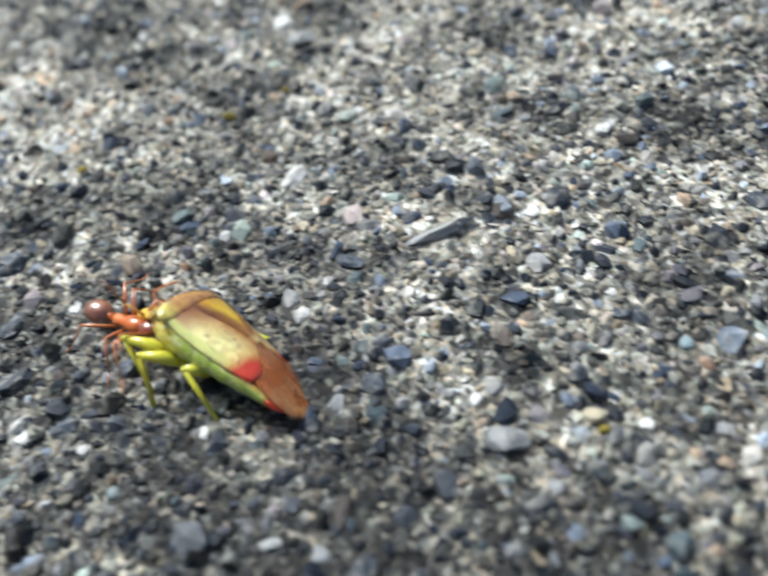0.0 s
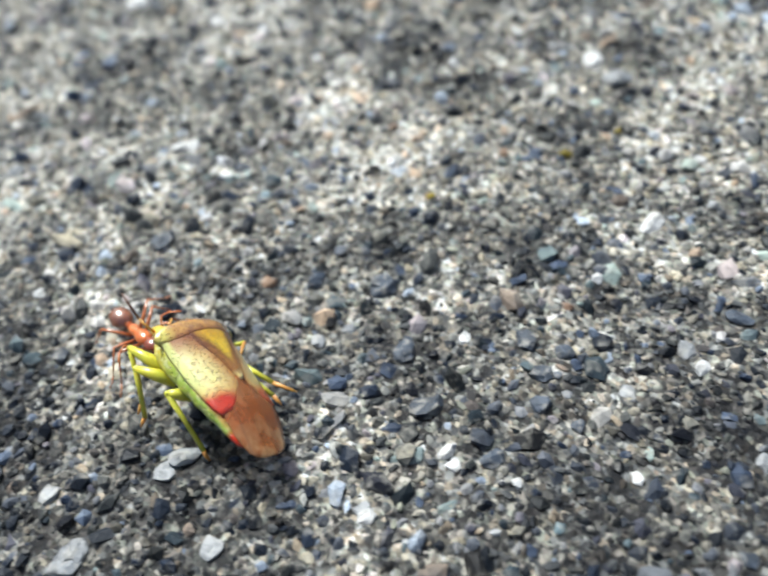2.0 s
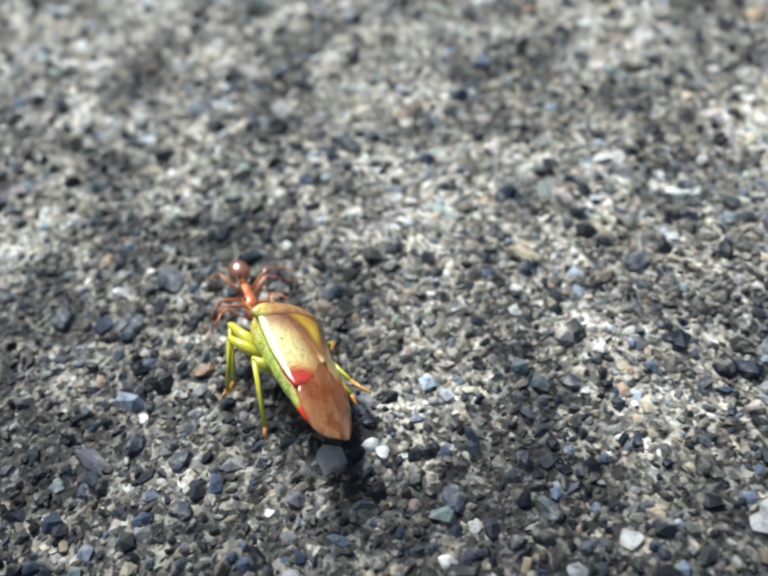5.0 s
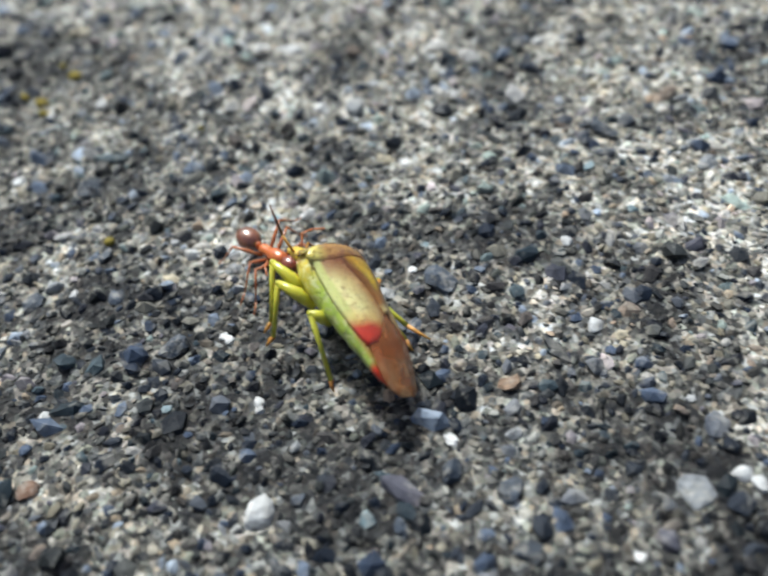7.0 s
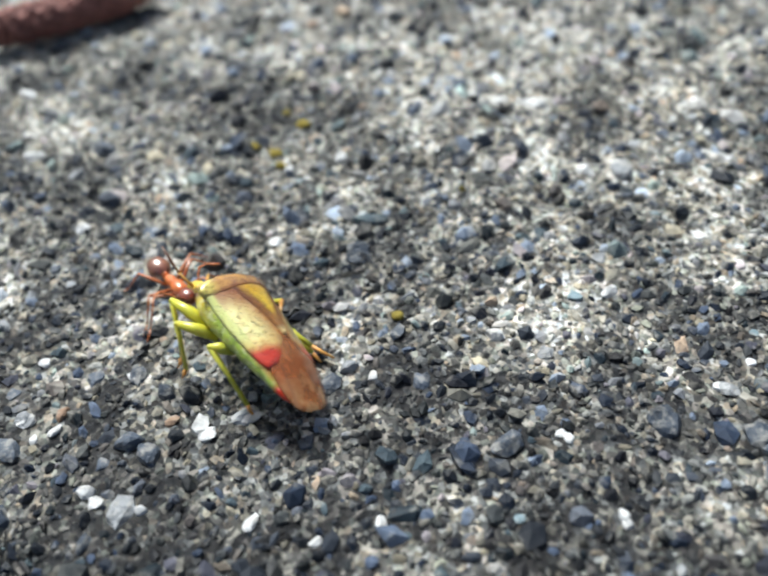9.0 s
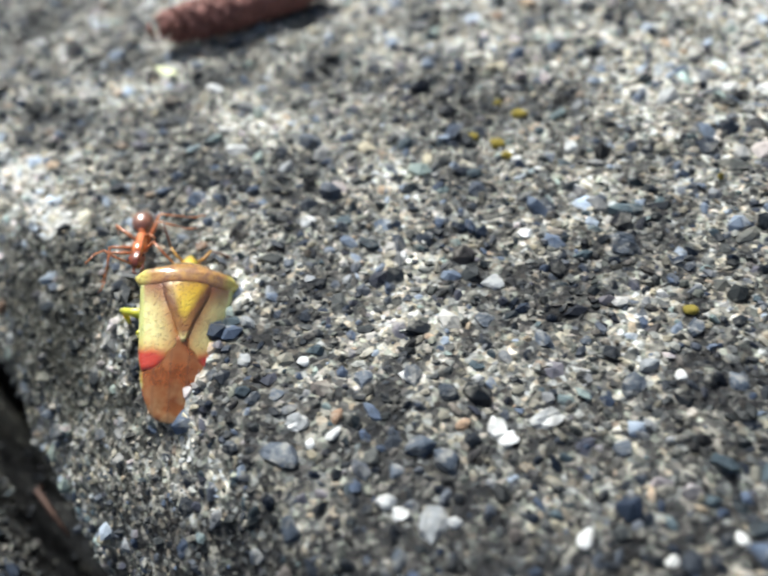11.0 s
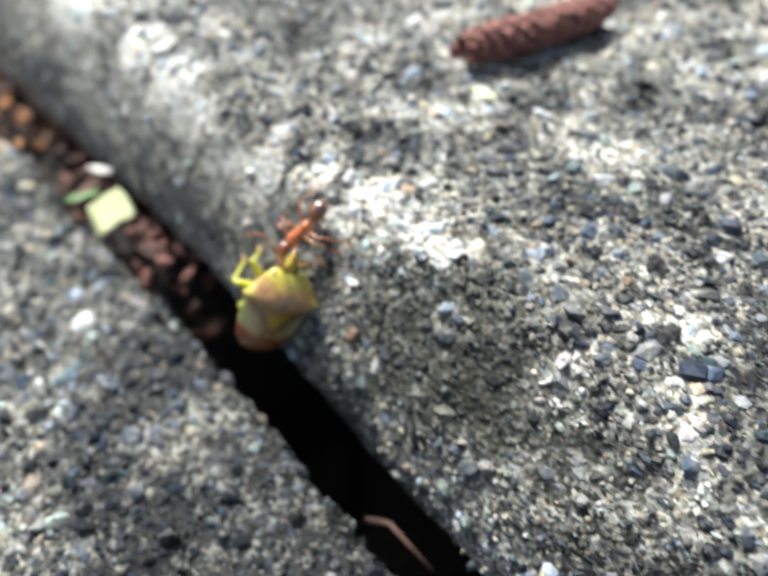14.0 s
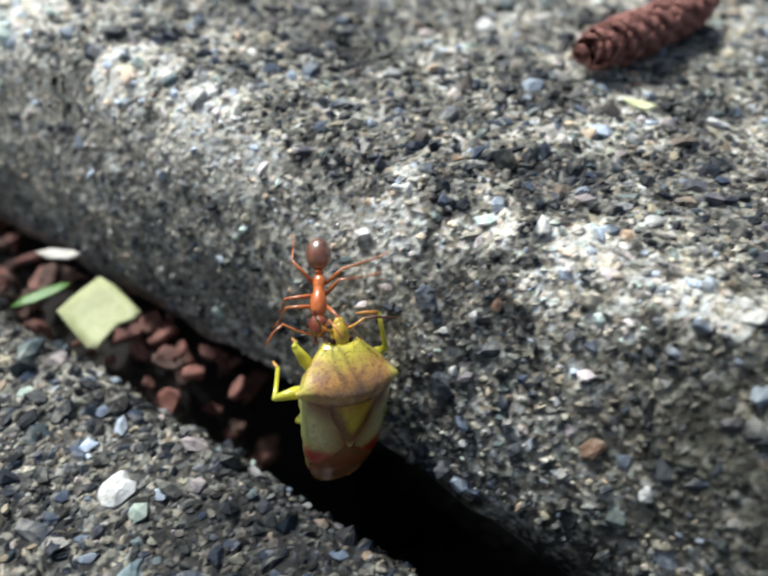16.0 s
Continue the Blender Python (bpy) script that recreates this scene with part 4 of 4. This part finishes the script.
# ---- the ant ----
def ant_material(name, colour, dark, rough=0.28):
    m = Nodes(name, rough)
    obj = m.add("TexCoord", out=3)
    m.set("Base Color", m.mix(m.step(m.noise(1800.0, 3.0, obj), 0.3, 0.7), colour, dark))
    m.set("Coat Weight", 1.0 if "gaster" in name else 0.7)
    m.set("Coat Roughness", 0.26)
    m.set("Coat IOR", 2.0 if "gaster" in name else 1.7)
    m.set("Subsurface Weight", 0.1)
    m.set("Subsurface Radius", (0.0005, 0.0002, 0.0001))
    m.bump(m.noise(6000.0, 2.0, obj), 0.2, 0.00003)
    return m.mat


MAT_ANT = ant_material("ant_orange", (0.64, 0.18, 0.035), (0.46, 0.1, 0.02))
MAT_ANTHEAD = ant_material("ant_head", (0.26, 0.05, 0.015), (0.13, 0.025, 0.01))
MAT_GASTER = ant_material("ant_gaster", (0.3, 0.1, 0.035), (0.1, 0.03, 0.014), 0.3)
MAT_ANTLEG = ant_material("ant_leg", (0.56, 0.18, 0.05), (0.4, 0.11, 0.03), 0.35)


def make_ant():
    ant = new("ant")
    tagged(ant, "orange-red ant walking backwards and dragging the bug", "ant")
    bm = bmesh.new()
    tube(bm, [Vector((x, 0, 1.24 + 0.08 * x)) * MM for x in (1.32, 1.2, 1.0, 0.75, 0.5, 0.25, 0.05, -0.15, -0.4, -0.58, -0.72)],
         [r * MM for r in (0.15, 0.28, 0.37, 0.4, 0.39, 0.33, 0.27, 0.28, 0.31, 0.26, 0.14)], 14)
    thorax = part("thorax", bm, MAT_ANT, ant, "orange thorax")
    bm = bmesh.new()
    ball(bm, Vector((-0.85, 0, 1.2)) * MM, (0.14 * MM, 0.2 * MM, 0.28 * MM), None, 10, 8)
    tube(bm, [Vector(p) * MM for p in ((-0.6, 0, 1.12), (-0.85, 0, 1.05), (-1.1, 0, 1.1))], [0.1 * MM] * 3, 6)
    part("petiole", bm, MAT_ANT, thorax)
    bm = bmesh.new()
    for v in ball(bm, Vector((-1.68, 0, 1.28)) * MM, (0.78 * MM, 0.6 * MM, 0.57 * MM), pose(0, 0, 0, 0, 6, 0), 24, 18):
        k = v.co.x / MM + 1.68
        swell = 1 + 0.025 * math.cos(k * 15)
        v.co.y *= swell
    part("gaster", bm, MAT_GASTER, ant, "dark brown glossy abdomen with paler bands")
    bm = bmesh.new()
    for v in ball(bm, Vector((1.75, 0, 1.35)) * MM, (0.54 * MM, 0.45 * MM, 0.36 * MM), pose(0, 0, 0, 0, 14, 0), 18, 12):
        k = (v.co.x / MM - 1.75) / 0.54
        v.co.y *= 1.0 - 0.22 * k
    head = part("head", bm, MAT_ANTHEAD, ant, "dark red head")
    for side in (1, -1):
        bm = bmesh.new()
        tube(bm, [Vector((2.15, 0.22 * side, 1.22)) * MM, Vector((2.4, 0.27 * side, 1.14)) * MM, Vector((2.58, 0.08 * side, 1.1)) * MM], [0.11 * MM, 0.09 * MM, 0.03 * MM], 6)
        part("mandible", bm, MAT_ANTHEAD, head)
        bm = bmesh.new()
        ball(bm, Vector((1.7, 0.4 * side, 1.5)) * MM, (0.13 * MM, 0.08 * MM, 0.12 * MM), None, 10, 8)
        part("eye", bm, MAT_EYE, head)
        bm = bmesh.new()
        pts = [(2.15, 0.22 * side, 1.5), (2.0, 0.75 * side, 2.1), (1.75, 1.15 * side, 2.55), (2.1, 1.5 * side, 2.75), (2.7, 1.9 * side, 2.8)]
        tube(bm, [Vector(p) * MM for p in pts], [0.06 * MM, 0.055 * MM, 0.06 * MM, 0.05 * MM, 0.05 * MM], 6)
        part("antenna", bm, MAT_ANTLEG, head)
    legs = []
    for side in (1, -1):
        for k, (hip, knee, ankle, toe) in enumerate((((0.75, 0.28, 1.1), (1.2, 1.35, 1.75), (1.9, 2.1, 0.45), (2.3, 2.5, 0.08)),
                                                     ((0.2, 0.28, 1.05), (0.15, 1.5, 1.8), (0.1, 2.4, 0.5), (0.05, 2.9, 0.08)),
                                                     ((-0.3, 0.28, 1.05), (-1.0, 1.4, 1.9), (-1.9, 2.2, 0.6), (-2.5, 2.7, 0.08)))):
            rel = lambda p: Vector((p[0] - hip[0], (p[1] - hip[1]) * side, p[2] - hip[2])) * MM
            bm = bmesh.new()
            tube(bm, [rel(hip), (rel(hip) + rel(knee)) / 2, rel(knee)], [0.09 * MM, 0.1 * MM, 0.06 * MM], 7)
            leg = part("leg", bm, MAT_ANTLEG, ant, "thin orange-brown leg")
            hip_place = Vector((hip[0], hip[1] * side, hip[2])) * MM
            leg.location = hip_place
            bm = bmesh.new()
            tube(bm, [rel(knee), (rel(knee) + rel(ankle)) / 2, rel(ankle)], [0.058 * MM, 0.05 * MM, 0.04 * MM], 6)
            part("tibia", bm, MAT_ANTLEG, leg)
            bm = bmesh.new()
            tube(bm, [rel(ankle), (rel(ankle) + rel(toe)) / 2 - Vector((0, 0, 0.05)) * MM, rel(toe)], [0.045 * MM, 0.04 * MM, 0.03 * MM], 6)
            part("foot", bm, MAT_ANTLEG, leg)
            legs.append((leg, hip_place, side, (k + (side > 0)) % 2))
    return ant, legs


bug, bug_legs = shield_bug()
ant, ant_legs = make_ant()


# ---- the fallen catkin and litter ----
def litter_material(name, colour, dark, rough=0.75, scale=1200.0):
    m = Nodes(name, rough)
    pos = m.add("TexCoord", out=3)
    own = m.add("ObjectInfo", out=5)
    k = m.math("ADD", m.math("MULTIPLY", m.step(m.noise(scale, 4.0, pos), 0.3, 0.72), 0.7), m.math("MULTIPLY", own, 0.35), clamp=True)
    m.set("Base Color", m.mix(k, dark, colour))
    m.bump(m.noise(scale * 2, 4.0, pos), 0.5, 0.0001)
    return m.mat


MAT_CATKIN = litter_material("catkin_brown", (0.33, 0.135, 0.105), (0.09, 0.033, 0.028))
MAT_BARK = litter_material("bud_scale_brown", (0.2, 0.08, 0.06), (0.04, 0.016, 0.012))
MAT_BARKDARK = litter_material("dark_bud_scale", (0.1, 0.045, 0.03), (0.02, 0.01, 0.008))
MAT_CHIP = litter_material("reddish_scale", (0.26, 0.11, 0.085), (0.07, 0.026, 0.02))
MAT_LEAF = litter_material("pale_leaf", (0.44, 0.44, 0.25), (0.3, 0.33, 0.14), 0.6)
MAT_PETAL = litter_material("pale_petal", (0.76, 0.76, 0.5), (0.56, 0.6, 0.3), 0.6)
MAT_GREEN = litter_material("green_blade", (0.12, 0.24, 0.05), (0.06, 0.13, 0.03), 0.5)
MAT_HUSK = litter_material("white_husk", (0.72, 0.68, 0.62), (0.5, 0.45, 0.4), 0.6)
MAT_TWIG = litter_material("twig_brown", (0.11, 0.055, 0.035), (0.04, 0.02, 0.014))
MAT_RUSTBIT = litter_material("rusty_scale", (0.45, 0.2, 0.06), (0.22, 0.08, 0.03))
MAT_LICHEN = litter_material("yellow_lichen", (0.32, 0.24, 0.03), (0.16, 0.13, 0.02), 0.9)
MAT_MOSS = litter_material("green_moss", (0.26, 0.3, 0.05), (0.12, 0.16, 0.03), 0.9)


def catkin():
    """A dry catkin: a bent core clad in rows of overlapping scales."""
    thing = tagged(new("catkin"), "dry red-brown catkin with overlapping scales lying on the slab", "catkin")
    a, b = Vector((-11.12, 5.94, 0.17)), Vector((-9.86, 6.67, 0.17))
    ahead, length = (b - a).normalized(), (b - a).length
    side = ahead.cross(Vector((0, 0, 1))).normalized()
    centre = lambda k: a + ahead * length * k + side * 0.05 * math.sin(k * 3.0)
    girth = lambda k: lerp(k, [0, 0.06, 0.2, 0.75, 0.93, 1.0], [0.06, 0.115, 0.145, 0.14, 0.09, 0.03])
    bm = bmesh.new()
    ks = [i / 14 for i in range(15)]
    tube(bm, [centre(0.05 + 0.93 * k) * CM for k in ks], [girth(0.05 + 0.93 * k) * 0.9 * min(1.0, 0.15 + 9 * k) * CM for k in ks], 12)
    part("core", bm, MAT_CATKIN, thing)
    # one scale: a blunt shield, wider than high, its tip turned out
    bm = bmesh.new()
    rows = []
    for i in range(4):
        t = i / 3
        w = lerp(t, [0, 0.35, 0.8, 1], [0.55, 0.95, 0.9, 0.45])
        rows.append([Vector((t * 1.15 - 0.3, w * s, 0.12 * t + 0.42 * (1 - s * s) * (1 - 0.5 * t))) * MM for s in (-1, -0.4, 0.4, 1)])
    sheet(bm, rows, 0.22 * MM)
    first = part("scale", bm, MAT_CATKIN, thing)
    mesh, made = first.data, 0
    up = side.cross(ahead)
    for i in range(-2, 24):
        for j in range(9):
            k = min(0.99, max(0.0, 0.02 + 0.95 * (i + j / 9) / 24 + rng.uniform(-0.012, 0.012)))
            ang = 2 * math.pi * (j + 0.5 * (i % 2)) / 9 + 0.12 * i + rng.uniform(-0.16, 0.16)
            out = math.cos(ang) * side + math.sin(ang) * up
            ob = first if made == 0 else new("scale", mesh)
            ob.parent = thing
            x = (-ahead + 0.12 * out).normalized()
            y = out.cross(x).normalized()
            z = x.cross(y)
            turn = Matrix((x, y, z)).transposed().to_4x4()
            size = rng.uniform(0.4, 0.66) * min(1.0, girth(k) / 0.14 + 0.1)
            if i < 0:
                out = (out * (0.25 + 0.4 * (j % 2)) - ahead * 0.5).normalized()
                size *= 0.9
            ob.matrix_basis = Matrix.Translation((centre(k) + out * girth(k) * 0.86) * CM) @ turn @ pose(0, 0, 0, rng.uniform(-12, 12), rng.uniform(-10, 10), rng.uniform(-12, 12)) @ Matrix.Diagonal((size, size, size, 1))
            made += 1


def flake(name, outline, z, thick, material, label, category, curl=0.0, m=None):
    """A thin bent flake from its outline (mm)."""
    bm = bmesh.new()
    c = Vector((sum(p[0] for p in outline) / len(outline), sum(p[1] for p in outline) / len(outline)))
    rim = [Vector(p) for p in outline]
    loops = []
    for f in (1.0, 0.66, 0.33):
        loops.append([(c + (p - c) * f) for p in rim])
    lift = lambda p: curl * ((p - c).length ** 2)
    top = [[bm.verts.new(Vector((p.x, p.y, lift(p))) * MM) for p in loop] for loop in loops]
    low = [[bm.verts.new(Vector((p.x, p.y, lift(p) - thick)) * MM) for p in loop] for loop in loops]
    n = len(rim)
    for layer in (top, low):
        for l0, l1 in zip(layer, layer[1:]):
            for k in range(n):
                bm.faces.new((l0[k], l0[(k + 1) % n], l1[(k + 1) % n], l1[k]))
        bm.faces.new(layer[-1])
    for k in range(n):
        bm.faces.new((top[0][k], low[0][k], low[0][(k + 1) % n], top[0][(k + 1) % n]))
    ob = tagged(part(name, bm, material), label, category)
    ob.matrix_basis = m if m is not None else Matrix.Identity(4)
    return ob


catkin()
# the cut leaf piece, a green blade and a white husk wedged in the joint
flake("leaf_piece", [(-2.1, 0.3), (-0.9, 1.35), (0.5, 2.1), (1.3, 1.3), (2.0, 0.25), (2.9, -1.2), (2.5, -1.65), (1.5, -1.6), (0.8, -2.3), (0.3, -3.1), (-0.3, -2.8), (-1.3, -1.15)], 0, 0.12, MAT_LEAF,
      "pale yellow-green piece of leaf wedged in the joint", "leaf", 0.05, pose(-14.08 * CM, 5.61 * CM, -1.16 * CM, 8, -12, 0))
flake("grass_blade", [(-1.8, -0.25), (-1.0, 0.3), (0.4, 0.45), (1.5, 0.2), (1.9, -0.1), (1.0, -0.3), (-0.6, -0.4)], 0, 0.1, MAT_GREEN,
      "green scrap of a grass blade in the joint", "grass", 0.05, pose(-14.42 * CM, 5.82 * CM, -1.2 * CM, 5, -8, 15))
flake("husk", [(-1.6, -0.2), (-0.8, 0.3), (0.5, 0.35), (1.6, 0.05), (0.6, -0.35), (-0.8, -0.45)], 0, 0.15, MAT_HUSK,
      "white papery seed husk in the joint", "husk", 0.1, pose(-14.31 * CM, 6.12 * CM, -1.14 * CM, 10, -5, -22))
flake("petal", [(-0.9, -0.1), (-0.4, 0.35), (0.5, 0.4), (1.0, 0.0), (0.4, -0.4), (-0.4, -0.35)], 0, 0.12, MAT_PETAL,
      "pale yellow petal lying near the catkin", "petal", 0.25, pose(-10.95 * CM, 5.53 * CM, 0.06 * CM, 0, 6, -25))
for k in range(150):
    s, a = rng.uniform(0.9, 6.5), rng.uniform(0.4, 1.0)
    x, y = ORIGIN + s * ALONG + a * ACROSS
    r = rng.uniform(0.45, 1.3)
    outline = [(r * math.cos(t) * rng.uniform(0.5, 1.25), 0.6 * r * math.sin(t) * rng.uniform(0.5, 1.25)) for t in (2 * math.pi * i / 9 for i in range(9))]
    depth = lerp(s, [0.9, 1.6], [-2.1, -1.46]) + 0.2 * rng.random()
    flake("bud_scale", outline, 0, 0.3, MAT_RUSTBIT if s > 3.4 and k % 3 == 0 else (MAT_BARK, MAT_BARKDARK)[k % 2], "dry brown bud scale among litter in the joint", "bud scale", rng.uniform(-0.6, 0.6),
          pose(x * CM, y * CM, depth * CM, rng.uniform(-50, 50), rng.uniform(-50, 50), rng.uniform(0, 360)))
# larger reddish chips lodged at the top of the joint
for x, y, r, turn in ((-13.72, 5.52, 1.3, 20), (-13.62, 5.36, 1.15, 70), (-13.84, 5.4, 1.0, 120), (-13.52, 5.2, 1.2, 35), (-13.44, 5.32, 1.0, 150), (-13.3, 5.02, 0.9, 60), (-14.6, 6.36, 1.3, 10), (-14.5, 6.1, 1.2, 80), (-14.75, 6.2, 1.1, 130)):
    r *= 0.75
    outline = [(r * math.cos(t) * rng.uniform(0.6, 1.3), 0.55 * r * math.sin(t) * rng.uniform(0.75, 1.2)) for t in (2 * math.pi * i / 11 for i in range(11))]
    flake("bud_scale", outline, 0, 0.45, MAT_CHIP, "reddish brown bud scale lodged in the joint", "bud scale", rng.uniform(-0.3, 0.3), pose(x * CM, y * CM, -1.33 * CM, rng.uniform(-35, 35), rng.uniform(-35, 35), turn))
bm = bmesh.new()
tube(bm, [Vector(p) * CM for p in ((-11.68, 3.12, -1.62), (-11.52, 2.99, -1.36), (-11.41, 2.89, -1.4), (-11.25, 2.75, -1.46))], [0.022 * CM, 0.02 * CM, 0.018 * CM, 0.012 * CM], 7)
tagged(part("twig", bm, MAT_TWIG), "thin brown twig lying in the joint", "twig")


def lichen(x, y, r, material, label):
    """A speck of lichen: a low lobed cushion."""
    s, a = slab_coords(x, y)
    p = on_slab(s, a, False)
    bm = bmesh.new()
    lump = rng.uniform(0, 50)
    for v in ball(bm, (0, 0, 0), (r * 0.8 * MM, r * 0.6 * MM, 0.3 * MM), None, 14, 8):
        k = 1 + 0.55 * noise.noise(v.co / MM * 2.2 + Vector((lump, 0, 0)))
        v.co.x *= k
        v.co.y *= k
        v.co.z *= 0.7 + 0.6 * noise.noise(v.co / MM * 3.0 + Vector((0, lump, 0)))
    ob = tagged(part("lichen", bm, material), label, "lichen", "lichen specks")
    ob.location = (p + Vector((0, 0, 0.02))) * CM


for x, y, r in LICHEN:
    lichen(x, y, r * 0.85, MAT_MOSS if y > 5.3 else MAT_LICHEN, "small yellow lichen speck on the slab")


# ---- what moves ----
# seconds, place in cm, turn in degrees
BUG_ROWS = [
    (0, -0.868, 1.742, -0.001, 48.4, -8.4, 141.9), (0.5, -1.249, 1.771, 0.084, 58.1, -3.6, 118.4), (1, -1.824, 1.737, 0.166, 51.7, -1.4, 128.7),
    (1.5, -2.271, 1.822, 0.105, 55.9, -0.6, 131.8), (2, -2.877, 1.934, 0.16, 48.7, -3.3, 133.3), (2.5, -3.445, 2.067, 0.15, 50.6, -8.4, 136.5),
    (3, -3.743, 2.073, 0.147, 46.2, 2.8, 141.9), (3.5, -4.408, 2.225, 0.137, 53.4, -6.6, 120.9), (4, -4.898, 2.295, 0.118, 61.1, -2.3, 115.7),
    (4.2, -4.936, 2.296, 0.079, 59.3, 2.5, 115.1), (6.3, -5.722, 2.297, 0.28, 57.4, 5.4, 145.1), (6.5, -5.782, 2.37, 0.243, 68.6, -1.5, 147),
    (7, -6.448, 2.659, 0.154, 52.6, -7.2, 128.3), (7.5, -6.917, 2.762, 0.236, 51.4, -6.4, 125.4), (8, -7.224, 2.977, 0.134, 47.2, -3.2, 146.4),
    (8.5, -7.883, 2.995, 0.114, 47.6, -3.8, 131.2), (9, -8.493, 3.03, 0.128, 46.6, -6.7, 138.5), (10.4, -9.85, 3.25, 0.1, 36, -9, 122),
    (11.3, -10.771, 3.285, -0.314, 7.8, -18.6, 83.3), (11.5, -11.147, 3.55, -0.382, 49.6, -44.4, 37.8), (12, -11.164, 3.508, -0.391, 39, -48.1, 39.2),
    (12.5, -11.235, 3.379, -0.419, 24.1, -59.7, 59.9), (13, -11.572, 3.533, -0.693, 31.2, -71.7, 70.1), (13.5, -11.728, 3.562, -0.489, 28.1, -67.0, 70.2),
    (14, -12.364, 4.281, -0.71, 84.2, -65.9, 13.7), (14.5, -12.364, 4.206, -0.678, 71.7, -67.6, 31.4), (15, -12.371, 4.183, -0.669, 71.2, -72.2, 25.2),
    (15.5, -12.53, 4.345, -0.619, 58.6, -68.5, 39.8), (16, -12.815, 4.52, -0.824, 18.6, -73.0, 81.9),
]

ANT_ROWS = [
    (0, -1.246, 2.049, 0.006, -0, -7.1, -34.6), (0.5, -1.528, 2.238, 0.007, -0, -10.9, -40.5),
    (1, -2.216, 2.27, 0.008, 0, -12.8, -47.3), (1.5, -2.662, 2.311, 0.006, 0, -6.4, -44.7),
    (2, -3.275, 2.389, 0.007, 0, -9.6, -44.4), (2.5, -3.923, 2.546, 0.005, -0, -1.8, -35.9),
    (3, -4.288, 2.479, 0.005, 0, 1, -33.4), (3.5, -4.717, 2.721, 0.011, 0, -17.4, -41.1),
    (4, -5.11, 2.851, 0.009, 0, -14.4, -69.8), (4.2, -5.137, 2.895, 0.005, 0, -3.8, -70.6),
    (6.3, -6.255, 2.841, 0.005, -0, -3.4, -28.9), (6.5, -6.339, 2.887, 0.01, 0, 16.6, -9.8),
    (7, -6.816, 3.178, 0.006, 0, -6.1, -40.5), (7.5, -7.287, 3.401, 0.008, -0, -11.7, -50.4),
    (8, -7.722, 3.36, 0.005, -0, -3.8, -33.3), (8.5, -8.289, 3.412, 0.006, 0, -8, -34.1),
    (9, -8.939, 3.488, 0.007, 0, -8.7, -45.3), (10.4, -9.95, 3.75, 0, 0, -6, -65),
    (11.3, -10.73, 3.768, -0.066, 17, -2, -93.6), (11.5, -10.806, 3.878, -0.12, -0.7, 13.3, -135.5),
    (12, -10.873, 3.816, -0.085, -0.8, 18.5, -135.6), (12.5, -11.156, 3.827, -0.208, 7.2, 29.5, -121.4),
    (13, -11.548, 3.952, -0.413, 22.1, 26.6, -105), (13.5, -11.685, 4.064, -0.336, 32.2, 3.6, -97.3),
    (14, -12.064, 4.447, -0.287, -12.8, 40.7, -151.3), (14.5, -12.131, 4.362, -0.209, -3.9, 52.9, -139.3),
    (15, -12.161, 4.4, -0.223, -5.3, 63.7, -140.8), (15.5, -12.354, 4.676, -0.267, 18.1, 40.8, -109.4),
    (16, -12.776, 4.809, -0.425, 26, 32.3, -98.4),
]



def motions():
    keyed = lambda rows: [(t, pose(x * CM, y * CM, z * CM, rx, ry, rz)) for t, x, y, z, rx, ry, rz in rows]
    walk(bug, keyed(BUG_ROWS))
    walk(ant, keyed(ANT_ROWS))
    for n, (leg, hip, slack, rest) in enumerate(bug_legs):
        rows = []
        for k in range(33):
            t = k * 0.5
            held = lerp(t, [9.0, 11.0], [1.0, 0.0])
            shake = pose(0, 0, 0, 5 * math.sin(1.9 * k + n), 4 * math.sin(1.3 * k + 2 * n), 5 * math.sin(2.3 * k + 3 * n))
            still = rest.slerp(slack, held).to_matrix().to_4x4()
            rows.append((t, Matrix.Translation(hip) @ shake @ still))
        walk(leg, rows)
    for leg, hip, side, phase in ant_legs:
        rows = []
        for k in range(65):
            t = k * 0.25
            beat = math.pi * (k + phase)
            swing = 16 * math.cos(beat) + 4 * math.sin(1.7 * k + side)
            raise_ = 5 * math.sin(1.3 * k + phase * 2)
            rows.append((t, Matrix.Translation(hip) @ pose(0, 0, 0, side * (2 + raise_), 0, side * swing)))
        walk(leg, rows)


motions()
